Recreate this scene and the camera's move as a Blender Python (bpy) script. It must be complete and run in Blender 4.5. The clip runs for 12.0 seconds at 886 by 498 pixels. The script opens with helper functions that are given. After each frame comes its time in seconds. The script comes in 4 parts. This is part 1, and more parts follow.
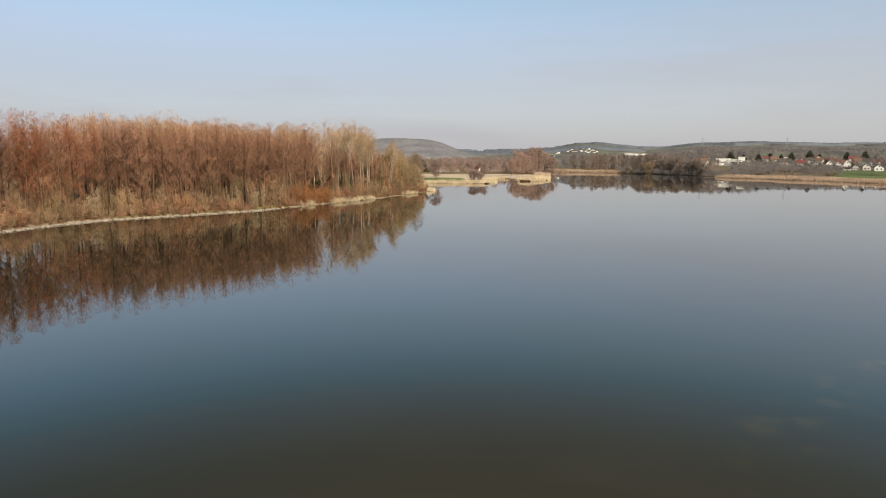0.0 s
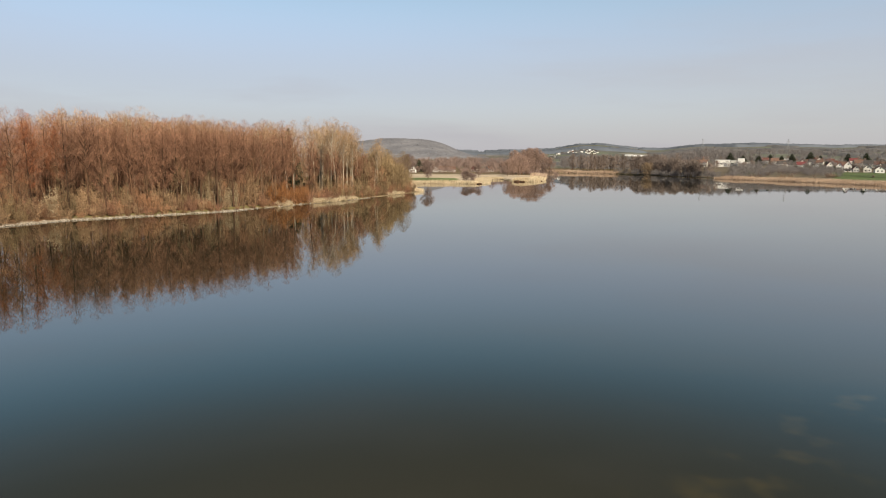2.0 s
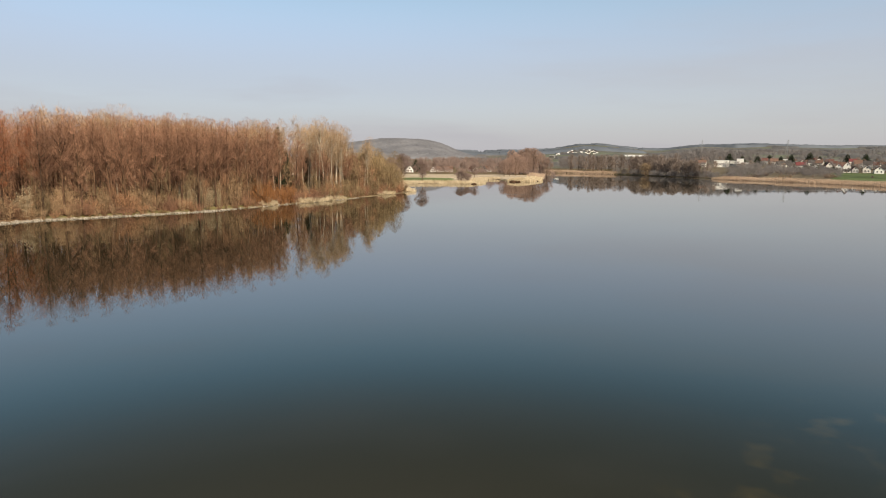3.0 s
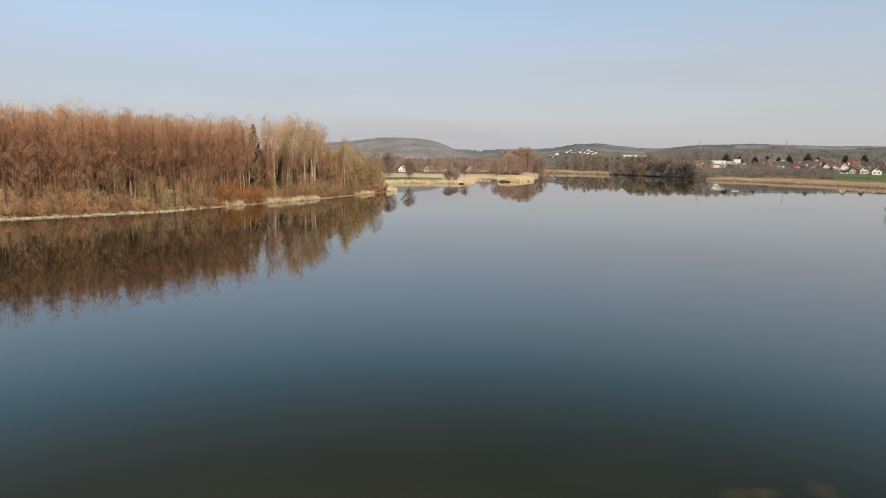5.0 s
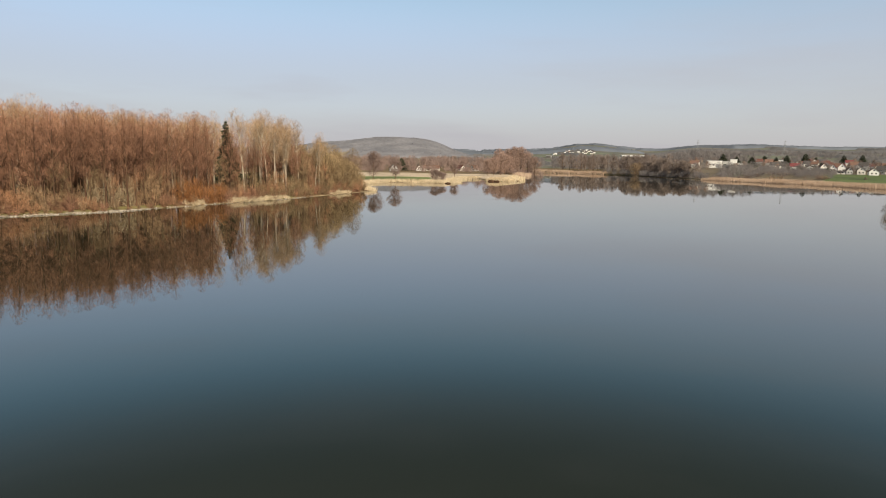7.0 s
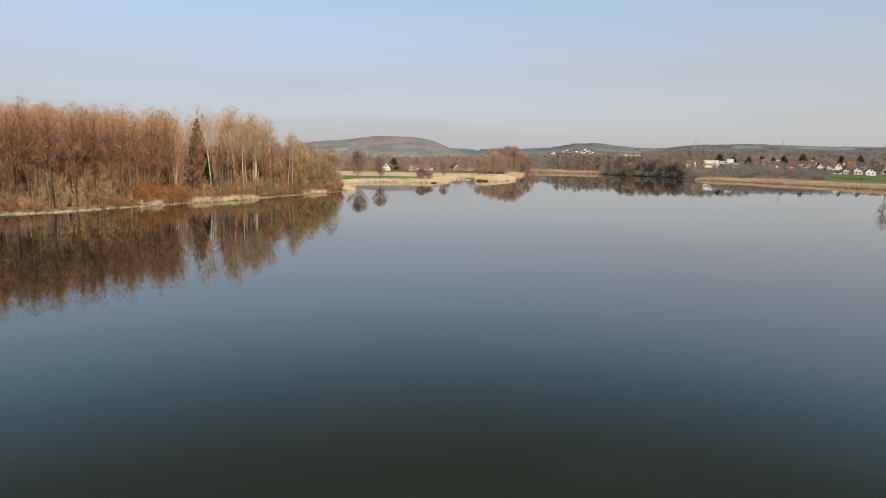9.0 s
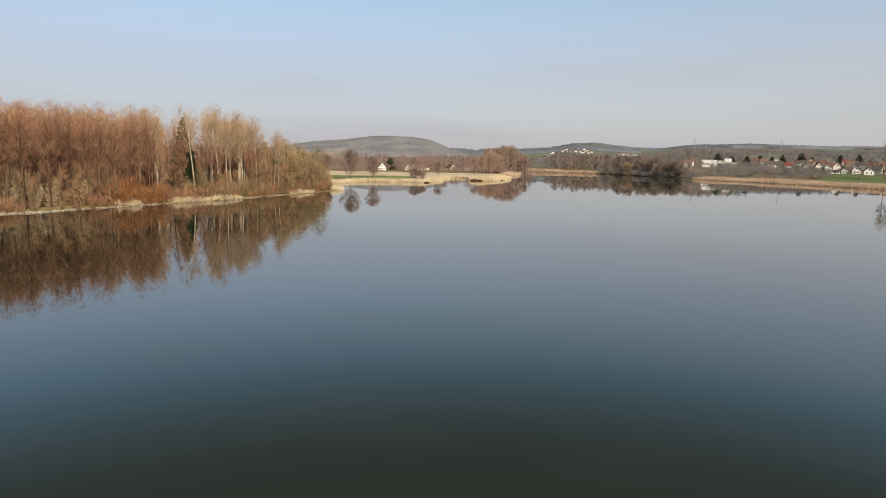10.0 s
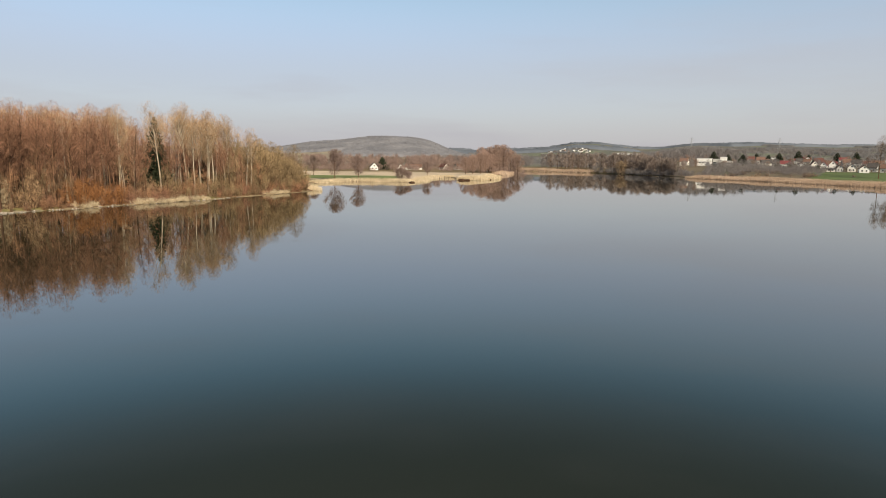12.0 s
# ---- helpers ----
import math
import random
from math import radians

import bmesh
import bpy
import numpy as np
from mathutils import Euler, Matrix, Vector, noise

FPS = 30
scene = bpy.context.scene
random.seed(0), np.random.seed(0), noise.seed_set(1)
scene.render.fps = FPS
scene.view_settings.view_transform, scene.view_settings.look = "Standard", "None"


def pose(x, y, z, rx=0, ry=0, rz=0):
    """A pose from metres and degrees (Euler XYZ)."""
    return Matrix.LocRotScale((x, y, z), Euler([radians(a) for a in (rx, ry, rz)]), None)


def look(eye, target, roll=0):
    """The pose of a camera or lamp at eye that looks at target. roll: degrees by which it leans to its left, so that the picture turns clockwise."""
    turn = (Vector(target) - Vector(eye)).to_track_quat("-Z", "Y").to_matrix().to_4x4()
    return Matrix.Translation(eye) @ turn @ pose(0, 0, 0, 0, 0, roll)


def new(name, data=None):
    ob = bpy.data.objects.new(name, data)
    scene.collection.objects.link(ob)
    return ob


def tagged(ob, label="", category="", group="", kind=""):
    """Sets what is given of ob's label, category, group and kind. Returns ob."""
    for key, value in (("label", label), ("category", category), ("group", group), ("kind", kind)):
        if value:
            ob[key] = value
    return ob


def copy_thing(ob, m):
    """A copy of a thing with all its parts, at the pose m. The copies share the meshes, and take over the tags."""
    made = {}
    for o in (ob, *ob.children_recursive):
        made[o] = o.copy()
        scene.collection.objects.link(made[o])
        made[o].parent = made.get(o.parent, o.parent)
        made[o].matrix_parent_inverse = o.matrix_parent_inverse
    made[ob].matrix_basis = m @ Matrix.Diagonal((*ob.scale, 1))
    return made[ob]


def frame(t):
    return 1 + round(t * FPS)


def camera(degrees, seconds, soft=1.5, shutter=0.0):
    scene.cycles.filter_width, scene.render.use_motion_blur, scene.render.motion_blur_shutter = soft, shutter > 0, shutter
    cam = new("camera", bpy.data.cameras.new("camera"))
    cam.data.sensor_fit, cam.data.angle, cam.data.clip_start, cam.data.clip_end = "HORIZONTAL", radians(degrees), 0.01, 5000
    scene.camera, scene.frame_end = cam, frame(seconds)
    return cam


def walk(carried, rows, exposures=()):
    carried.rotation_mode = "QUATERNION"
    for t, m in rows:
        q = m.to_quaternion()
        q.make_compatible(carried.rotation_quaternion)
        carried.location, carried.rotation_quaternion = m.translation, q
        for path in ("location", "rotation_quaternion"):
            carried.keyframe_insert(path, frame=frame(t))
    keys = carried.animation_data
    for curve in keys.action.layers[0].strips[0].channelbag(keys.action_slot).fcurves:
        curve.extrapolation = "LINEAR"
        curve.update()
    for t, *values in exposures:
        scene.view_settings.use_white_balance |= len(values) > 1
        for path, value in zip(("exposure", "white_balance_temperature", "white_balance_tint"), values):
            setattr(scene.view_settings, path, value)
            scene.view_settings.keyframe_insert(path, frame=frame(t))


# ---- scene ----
cam = camera(71.0, 12.0, soft=1.0)
PATH = [
    (0.0, look((0.000, 0.000, 13.000), (0.000, 99.025, -0.932), 0.163)),
    (1.0, look((2.544, 3.246, 12.866), (2.438, 102.277, -1.024), 0.289)),
    (2.0, look((5.634, 6.558, 12.740), (5.460, 105.591, -1.130), 0.400)),
    (3.0, look((9.104, 9.982, 12.620), (8.893, 109.016, -1.247), 0.501)),
    (4.0, look((12.815, 13.539, 12.508), (12.592, 112.571, -1.370), 0.598)),
    (5.0, look((16.655, 17.224, 12.402), (16.438, 116.253, -1.497), 0.689)),
    (6.0, look((20.540, 21.002, 12.304), (20.341, 120.027, -1.626), 0.774)),
    (7.0, look((24.415, 24.813, 12.213), (24.237, 123.833, -1.752), 0.847)),
    (8.0, look((28.248, 28.568, 12.129), (28.092, 127.583, -1.873), 0.900)),
    (9.0, look((32.039, 32.153, 12.052), (31.897, 131.163, -1.985), 0.923)),
    (10.0, look((35.814, 35.425, 11.982), (35.670, 134.431, -2.085), 0.902)),
    (11.0, look((39.625, 38.215, 11.920), (39.460, 137.217, -2.171), 0.822)),
    (12.0, look((43.553, 40.326, 11.864), (43.339, 139.326, -2.238), 0.662)),
]
walk(cam, PATH)

# ---- light: hazy spring sun from behind the right shoulder ----
SUN_AZ, SUN_EL = 152.0, 36.0
world = bpy.data.worlds.new("sky")
scene.world = world
world.use_nodes = True
wn, wl = world.node_tree.nodes, world.node_tree.links
sky = wn.new("ShaderNodeTexSky")
sky.sky_type = "NISHITA"
sky.sun_disc = False
sky.sun_elevation, sky.sun_rotation = radians(SUN_EL), radians(SUN_AZ)
sky.air_density, sky.dust_density, sky.ozone_density = 1.0, 1.0, 1.5
wn["Background"].inputs[1].default_value = 0.105
# pale haze veil, thickest at the horizon, with a few thin high streaks of cloud
geo = wn.new("ShaderNodeTexCoord")
sep = wn.new("ShaderNodeSeparateXYZ")
wl.new(geo.outputs["Generated"], sep.inputs[0])
veil = wn.new("ShaderNodeValToRGB")
veil.color_ramp.interpolation = "EASE"
for k, (p, v) in enumerate(((0.0, 0.96), (0.1, 0.75), (0.24, 0.42), (0.36, 0.04))):
    e = veil.color_ramp.elements[k] if k < 2 else veil.color_ramp.elements.new(p)
    e.position, e.color = p, (v, v, v, 1)
wl.new(sep.outputs["Z"], veil.inputs[0])
stretch = wn.new("ShaderNodeMapping")
stretch.inputs["Scale"].default_value = (2.0, 2.0, 14.0)
stretch.inputs["Rotation"].default_value = (0.12, 0.1, 0.0)
wl.new(geo.outputs["Generated"], stretch.inputs["Vector"])
cirrus = wn.new("ShaderNodeTexNoise")
cirrus.inputs["Scale"].default_value, cirrus.inputs["Detail"].default_value = 1.6, 5
wl.new(stretch.outputs[0], cirrus.inputs["Vector"])
thin = wn.new("ShaderNodeMapRange")
thin.inputs[1].default_value, thin.inputs[2].default_value, thin.inputs[4].default_value = 0.5, 0.8, 0.1
wl.new(cirrus.outputs[0], thin.inputs[0])
both = wn.new("ShaderNodeMath")
both.use_clamp = True
wl.new(veil.outputs[0], both.inputs[0])
wl.new(thin.outputs[0], both.inputs[1])
mixed = wn.new("ShaderNodeMix")
mixed.data_type = "RGBA"
side = wn.new("ShaderNodeMapRange")
side.interpolation_type = "SMOOTHSTEP"
side.inputs[1].default_value, side.inputs[2].default_value = -0.6, 0.6
wl.new(sep.outputs["X"], side.inputs[0])
haze = wn.new("ShaderNodeMix")
haze.data_type = "RGBA"
haze.inputs["A"].default_value, haze.inputs["B"].default_value = (2.74, 2.66, 2.98, 1), (3.1, 3.0, 3.12, 1)
wl.new(side.outputs[0], haze.inputs["Factor"])
wl.new(haze.outputs["Result"], mixed.inputs["B"])
wl.new(both.outputs[0], mixed.inputs["Factor"])
dim = wn.new("ShaderNodeHueSaturation")
# the blue deepens and greys upwards, out of the bright haze
deep = wn.new("ShaderNodeMapRange")
deep.interpolation_type = "SMOOTHSTEP"
for k, v in enumerate((0.23, 0.46, 1.03, 0.27)):
    deep.inputs[1 + k].default_value = v
wl.new(sep.outputs["Z"], deep.inputs[0])
wl.new(deep.outputs[0], dim.inputs["Value"])
hue = wn.new("ShaderNodeMapRange")
hue.interpolation_type = "SMOOTHSTEP"
for k, v in enumerate((0.14, 0.31, 0.502, 0.473)):
    hue.inputs[1 + k].default_value = v
wl.new(sep.outputs["Z"], hue.inputs[0])
wl.new(hue.outputs[0], dim.inputs["Hue"])
pure = wn.new("ShaderNodeValToRGB")
pure.color_ramp.interpolation = "EASE"
for k, (p, v) in enumerate(((0.2, 0.62), (0.3, 0.7), (0.42, 0.52), (0.52, 0.3))):
    e = pure.color_ramp.elements[k] if k < 2 else pure.color_ramp.elements.new(p)
    e.position, e.color = p, (v, v, v, 1)
wl.new(sep.outputs["Z"], pure.inputs[0])
gain = wn.new("ShaderNodeMath")
gain.operation = "MULTIPLY"
gain.inputs[1].default_value = 1.65
wl.new(pure.outputs[0], gain.inputs[0])
wl.new(gain.outputs[0], dim.inputs["Saturation"])
wl.new(sky.outputs[0], dim.inputs["Color"])
wl.new(dim.outputs[0], mixed.inputs["A"])
wl.new(mixed.outputs["Result"], wn["Background"].inputs[0])

sun = new("sun", bpy.data.lights.new("sun", "SUN"))
sun.data.energy, sun.data.angle, sun.data.color = 3.6, radians(0.8), (1.0, 0.87, 0.67)
sd = Vector((math.sin(radians(SUN_AZ)) * math.cos(radians(SUN_EL)), math.cos(radians(SUN_AZ)) * math.cos(radians(SUN_EL)), math.sin(radians(SUN_EL))))
sun.matrix_world = look(sd * 200, (0, 0, 0))
scene.view_settings.exposure = 0.65


# ---- materials ----
def mat(name, dark, light, rough=0.85, scale=4.0, fine=30.0, bump=0.0, island=0.0, tree=0.0, spec=0.3, metal=0.0):
    """Two-scale mottled surface; island and tree vary the brightness by piece and by object."""
    m = bpy.data.materials.new(name)
    m.use_nodes = True
    n, l = m.node_tree.nodes, m.node_tree.links
    b = n["Principled BSDF"]
    b.inputs["Roughness"].default_value = rough
    b.inputs["Specular IOR Level"].default_value = spec
    b.inputs["Metallic"].default_value = metal
    tc = n.new("ShaderNodeTexCoord")
    a, c = n.new("ShaderNodeTexNoise"), n.new("ShaderNodeTexNoise")
    a.inputs["Scale"].default_value, c.inputs["Scale"].default_value = scale, fine
    a.inputs["Detail"].default_value, c.inputs["Detail"].default_value = 3, 2
    for q in (a, c):
        l.new(tc.outputs["Object"], q.inputs["Vector"])
    add = n.new("ShaderNodeMath")
    add.operation = "MULTIPLY_ADD"
    l.new(c.outputs[0], add.inputs[0])
    add.inputs[1].default_value = 0.45
    l.new(a.outputs[0], add.inputs[2])
    ramp = n.new("ShaderNodeValToRGB")
    ramp.color_ramp.elements[0].position, ramp.color_ramp.elements[1].position = 0.45, 0.95
    ramp.color_ramp.elements[0].color, ramp.color_ramp.elements[1].color = (*dark, 1), (*light, 1)
    l.new(add.outputs[0], ramp.inputs[0])
    out = ramp.outputs[0]
    for amount, node, socket in ((island, "ShaderNodeNewGeometry", "Random Per Island"), (tree, "ShaderNodeObjectInfo", "Random")):
        if amount:
            src, mr, hsv = n.new(node), n.new("ShaderNodeMapRange"), n.new("ShaderNodeHueSaturation")
            mr.inputs[3].default_value, mr.inputs[4].default_value = 1 - amount, 1 + amount
            l.new(src.outputs[socket], mr.inputs[0])
            l.new(mr.outputs[0], hsv.inputs["Value"])
            l.new(out, hsv.inputs["Color"])
            out = hsv.outputs[0]
    l.new(out, b.inputs["Base Color"])
    if bump:
        bp = n.new("ShaderNodeBump")
        bp.inputs["Strength"].default_value, bp.inputs["Distance"].default_value = bump, 0.05
        l.new(c.outputs[0], bp.inputs["Height"])
        l.new(bp.outputs[0], b.inputs["Normal"])
    return m


M_BARK = mat("alder_bark", (0.036, 0.0175, 0.0098), (0.175, 0.098, 0.056), 0.9, 0.4, 6, 0.4, tree=0.6)
M_BARK_PALE = mat("pale_bark", (0.25, 0.2, 0.145), (0.6, 0.51, 0.39), 0.85, 0.5, 7, 0.3, tree=0.35)
M_TWIG_RED = mat("alder_twigs", (0.185, 0.096, 0.059), (0.38, 0.205, 0.13), 0.9, 0.25, 3, island=0.4, tree=0.25)
M_TWIG_FOX = mat("red_alder_twigs", (0.19, 0.068, 0.033), (0.385, 0.146, 0.07), 0.9, 0.25, 3, island=0.4, tree=0.2)
M_TWIG_TAN = mat("poplar_twigs", (0.255, 0.162, 0.09), (0.51, 0.345, 0.205), 0.9, 0.25, 3, island=0.25, tree=0.2)
M_TWIG_OLIVE = mat("willow_twigs", (0.2, 0.142, 0.076), (0.4, 0.288, 0.16), 0.9, 0.3, 3, island=0.3, tree=0.3)
M_TWIG_ORANGE = mat("osier_twigs", (0.23, 0.1, 0.036), (0.42, 0.19, 0.072), 0.85, 0.3, 3, island=0.3, tree=0.15)
M_TWIG_PINK = mat("shrub_twigs", (0.235, 0.125, 0.068), (0.465, 0.26, 0.147), 0.9, 0.3, 3, island=0.25, tree=0.35)
M_TWIG_GOLD = mat("willow_gold_twigs", (0.23, 0.165, 0.105), (0.38, 0.278, 0.18), 0.9, 0.2, 2, island=0.3, tree=0.2)
M_TWIG_HEDGE = mat("hedge_twigs", (0.055, 0.05, 0.042), (0.12, 0.105, 0.085), 0.9, 0.1, 2, island=0.2)
M_TWIG_ROSE = mat("rosy_willow_twigs", (0.26, 0.175, 0.138), (0.41, 0.285, 0.232), 0.9, 0.1, 2, island=0.12, tree=0.2)
# desaturated twig tone with the distance's haze mixed in
M_TWIG_GREY_HAZED = mat("hazed_distant_twigs", (0.21, 0.155, 0.125), (0.35, 0.265, 0.215), 0.9, 0.1, 2, island=0.15, tree=0.25)
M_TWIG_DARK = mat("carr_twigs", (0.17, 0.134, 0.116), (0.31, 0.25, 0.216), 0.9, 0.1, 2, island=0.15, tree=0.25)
# twig brown pulled towards grey-blue, haze of the distance put into the colour
M_TWIG_FAR_HAZED = mat("hazed_slope_twigs", (0.145, 0.13, 0.13), (0.23, 0.21, 0.205), 0.9, 0.01, 0.2, island=0.15)
M_TWIG_RUST = mat("rust_twigs", (0.195, 0.137, 0.118), (0.32, 0.232, 0.2), 0.9, 0.1, 2, island=0.15, tree=0.2)
M_BLOSSOM = mat("blossom", (0.32, 0.25, 0.155), (0.52, 0.43, 0.29), 0.8, 0.5, 5, island=0.2)
M_NEEDLE = mat("needles", (0.014, 0.022, 0.012), (0.04, 0.05, 0.022), 0.8, 0.6, 6, island=0.3, tree=0.2)
M_REED = mat("dry_reed", (0.44, 0.35, 0.225), (0.72, 0.6, 0.42), 0.85, 0.15, 3, island=0.25, tree=0.12)
M_REED_BROWN = mat("brown_reed", (0.4, 0.285, 0.205), (0.6, 0.45, 0.335), 0.85, 0.05, 2, island=0.12)
M_STONE = mat("shore_stone", (0.19, 0.16, 0.13), (0.46, 0.4, 0.33), 0.8, 2.0, 14, 0.3, island=0.25)
M_PEAT = mat("peat", (0.04, 0.022, 0.012), (0.1, 0.055, 0.03), 0.95, 1.0, 8, 0.5)
M_WOOD = mat("weathered_wood", (0.1, 0.075, 0.055), (0.24, 0.19, 0.14), 0.85, 2, 20, 0.3)
# far woods: bluish distance haze is painted into these three colours
M_HILLWOOD_HAZED = mat("hill_woods", (0.14, 0.142, 0.162), (0.25, 0.248, 0.268), 0.95, 0.014, 0.12, island=0.1)
M_SLOPEWOOD_HAZED = mat("hazed_slope_copses", (0.1, 0.1, 0.104), (0.155, 0.15, 0.15), 0.95, 0.004, 0.03, island=0.1)
M_PINEWOOD_HAZED = mat("hazed_pinewood", (0.105, 0.122, 0.152), (0.14, 0.158, 0.188), 0.95, 0.004, 0.03, island=0.08)
M_GLASS = mat("window_glass", (0.02, 0.025, 0.03), (0.05, 0.055, 0.06), 0.08, 1, 3, spec=0.5)
M_FRAME = mat("window_frame", (0.7, 0.7, 0.68), (0.82, 0.82, 0.8), 0.5, 2, 9)
M_STEEL = mat("galvanised_steel", (0.3, 0.31, 0.32), (0.42, 0.43, 0.44), 0.6, 1, 8, metal=0.2)
WALLS = {k: mat("render_" + k, a, b, 0.85, 0.3, 4, 0.1) for k, a, b in (
    ("white", (0.68, 0.67, 0.64), (0.84, 0.83, 0.8)), ("cream", (0.66, 0.63, 0.58), (0.8, 0.77, 0.71)),
    ("grey", (0.36, 0.36, 0.35), (0.5, 0.5, 0.48)), ("orange", (0.45, 0.27, 0.15), (0.6, 0.38, 0.22)),
    ("dark", (0.07, 0.065, 0.06), (0.13, 0.12, 0.11)))}
ROOFS = {k: mat("roof_" + k, a, b, 0.8, 0.5, 6, 0.2) for k, a, b in (
    ("red", (0.11, 0.05, 0.042), (0.17, 0.078, 0.064)), ("orange", (0.155, 0.09, 0.07), (0.22, 0.135, 0.105)),
    ("brown", (0.11, 0.065, 0.05), (0.2, 0.12, 0.09)), ("dark", (0.05, 0.045, 0.045), (0.1, 0.09, 0.085)),
    ("white", (0.62, 0.62, 0.62), (0.78, 0.78, 0.78)), ("wine", (0.12, 0.035, 0.037), (0.2, 0.06, 0.06)))}


def ground_material():
    """Land cover: colour by the mesh's own cover attribute, broken up by turf and soil noise."""
    m = bpy.data.materials.new("land")
    m.use_nodes = True
    n, l = m.node_tree.nodes, m.node_tree.links
    b = n["Principled BSDF"]
    b.inputs["Roughness"].default_value = 0.95
    b.inputs["Specular IOR Level"].default_value = 0.15
    at = n.new("ShaderNodeAttribute")
    at.attribute_name = "cover"
    tc = n.new("ShaderNodeTexCoord")
    mul = None
    for sc, lo, hi in ((0.02, 0.75, 1.25), (0.6, 0.7, 1.3)):
        q, mr = n.new("ShaderNodeTexNoise"), n.new("ShaderNodeMapRange")
        q.inputs["Scale"].default_value, q.inputs["Detail"].default_value = sc, 5
        l.new(tc.outputs["Object"], q.inputs["Vector"])
        l.new(q.outputs[0], mr.inputs[0])
        mr.inputs[1].default_value, mr.inputs[2].default_value = 0.3, 0.7
        mr.inputs[3].default_value, mr.inputs[4].default_value = lo, hi
        if mul is None:
            mul = mr.outputs[0]
        else:
            mm = n.new("ShaderNodeMath")
            mm.operation = "MULTIPLY"
            l.new(mul, mm.inputs[0])
            l.new(mr.outputs[0], mm.inputs[1])
            mul = mm.outputs[0]
    hsv = n.new("ShaderNodeHueSaturation")
    l.new(at.outputs["Color"], hsv.inputs["Color"])
    l.new(mul, hsv.inputs["Value"])
    l.new(hsv.outputs[0], b.inputs["Base Color"])
    return m


def water_material():
    """Murky still lake: dark olive body, Fresnel gloss, faint ripples, wind-ruffled streaks, sunken weed."""
    m = bpy.data.materials.new("lake_water")
    m.use_nodes = True
    n, l = m.node_tree.nodes, m.node_tree.links
    b = n["Principled BSDF"]
    b.inputs["IOR"].default_value = 1.333
    b.inputs["Specular IOR Level"].default_value = 1.3
    tc = n.new("ShaderNodeTexCoord")
    rip = n.new("ShaderNodeTexNoise")
    rip.inputs["Scale"].default_value, rip.inputs["Detail"].default_value = 1.3, 3
    l.new(tc.outputs["Object"], rip.inputs["Vector"])
    big = n.new("ShaderNodeMapping")
    big.inputs["Scale"].default_value = (0.012, 0.06, 1)
    l.new(tc.outputs["Object"], big.inputs["Vector"])
    wind = n.new("ShaderNodeTexNoise")
    wind.inputs["Scale"].default_value, wind.inputs["Detail"].default_value = 1.0, 4
    l.new(big.outputs[0], wind.inputs["Vector"])
    mr = n.new("ShaderNodeMapRange")
    mr.inputs[1].default_value, mr.inputs[2].default_value = 0.55, 0.72
    mr.inputs[3].default_value, mr.inputs[4].default_value = 0.006, 0.08
    l.new(wind.outputs[0], mr.inputs[0])
    l.new(mr.outputs[0], b.inputs["Roughness"])
    bp = n.new("ShaderNodeBump")
    bp.inputs["Strength"].default_value, bp.inputs["Distance"].default_value = 0.03, 0.03
    l.new(rip.outputs[0], bp.inputs["Height"])
    l.new(bp.outputs[0], b.inputs["Normal"])
    weed = n.new("ShaderNodeTexNoise")
    weed.inputs["Scale"].default_value, weed.inputs["Detail"].default_value = 0.42, 4
    l.new(tc.outputs["Object"], weed.inputs["Vector"])
    w1 = n.new("ShaderNodeMapRange")
    w1.inputs[1].default_value, w1.inputs[2].default_value = 0.54, 0.74
    l.new(weed.outputs[0], w1.inputs[0])
    # weed beds lie along one sunken bank, run of (19, 16) through (22, 33)
    run = []
    for way, inner, outer in (((0.765, 0.644, 0), 11, 15), ((-0.644, 0.765, 0), 1.2, 3.6)):
        dot, off, size, soft = n.new("ShaderNodeVectorMath"), n.new("ShaderNodeMath"), n.new("ShaderNodeMath"), n.new("ShaderNodeMapRange")
        dot.operation, off.operation, size.operation = "DOT_PRODUCT", "SUBTRACT", "ABSOLUTE"
        dot.inputs[1].default_value = way
        off.inputs[1].default_value = way[0] * 22 + way[1] * 33
        soft.inputs[1].default_value, soft.inputs[2].default_value = outer, inner
        l.new(tc.outputs["Object"], dot.inputs[0])
        l.new(dot.outputs["Value"], off.inputs[0])
        l.new(off.outputs[0], size.inputs[0])
        l.new(size.outputs[0], soft.inputs[0])
        run.append(soft.outputs[0])
    mm = n.new("ShaderNodeMath")
    mm.operation = "MULTIPLY"
    l.new(run[0], mm.inputs[0])
    l.new(run[1], mm.inputs[1])
    bank = mm.outputs[0]
    mm = n.new("ShaderNodeMath")
    mm.operation = "MULTIPLY"
    l.new(w1.outputs[0], mm.inputs[0])
    l.new(bank, mm.inputs[1])
    mix = n.new("ShaderNodeMix")
    mix.data_type = "RGBA"
    mix.inputs["B"].default_value = (0.052, 0.042, 0.015, 1)
    l.new(mm.outputs[0], mix.inputs["Factor"])
    # the pale bed shows through the shallows off the near shore
    w3 = n.new("ShaderNodeMapRange")
    w3.interpolation_type = "SMOOTHSTEP"
    w3.inputs[1].default_value, w3.inputs[2].default_value = 38, 8
    bed = n.new("ShaderNodeVectorMath")
    bed.operation = "DISTANCE"
    bed.inputs[1].default_value = (6, 14, 0)
    l.new(tc.outputs["Object"], bed.inputs[0])
    l.new(bed.outputs["Value"], w3.inputs[0])
    shoal = n.new("ShaderNodeMix")
    shoal.data_type = "RGBA"
    shoal.inputs["B"].default_value = (0.032, 0.0285, 0.015, 1)
    l.new(w3.outputs[0], shoal.inputs["Factor"])
    shoal.inputs["A"].default_value = (0.0135, 0.0168, 0.0092, 1)
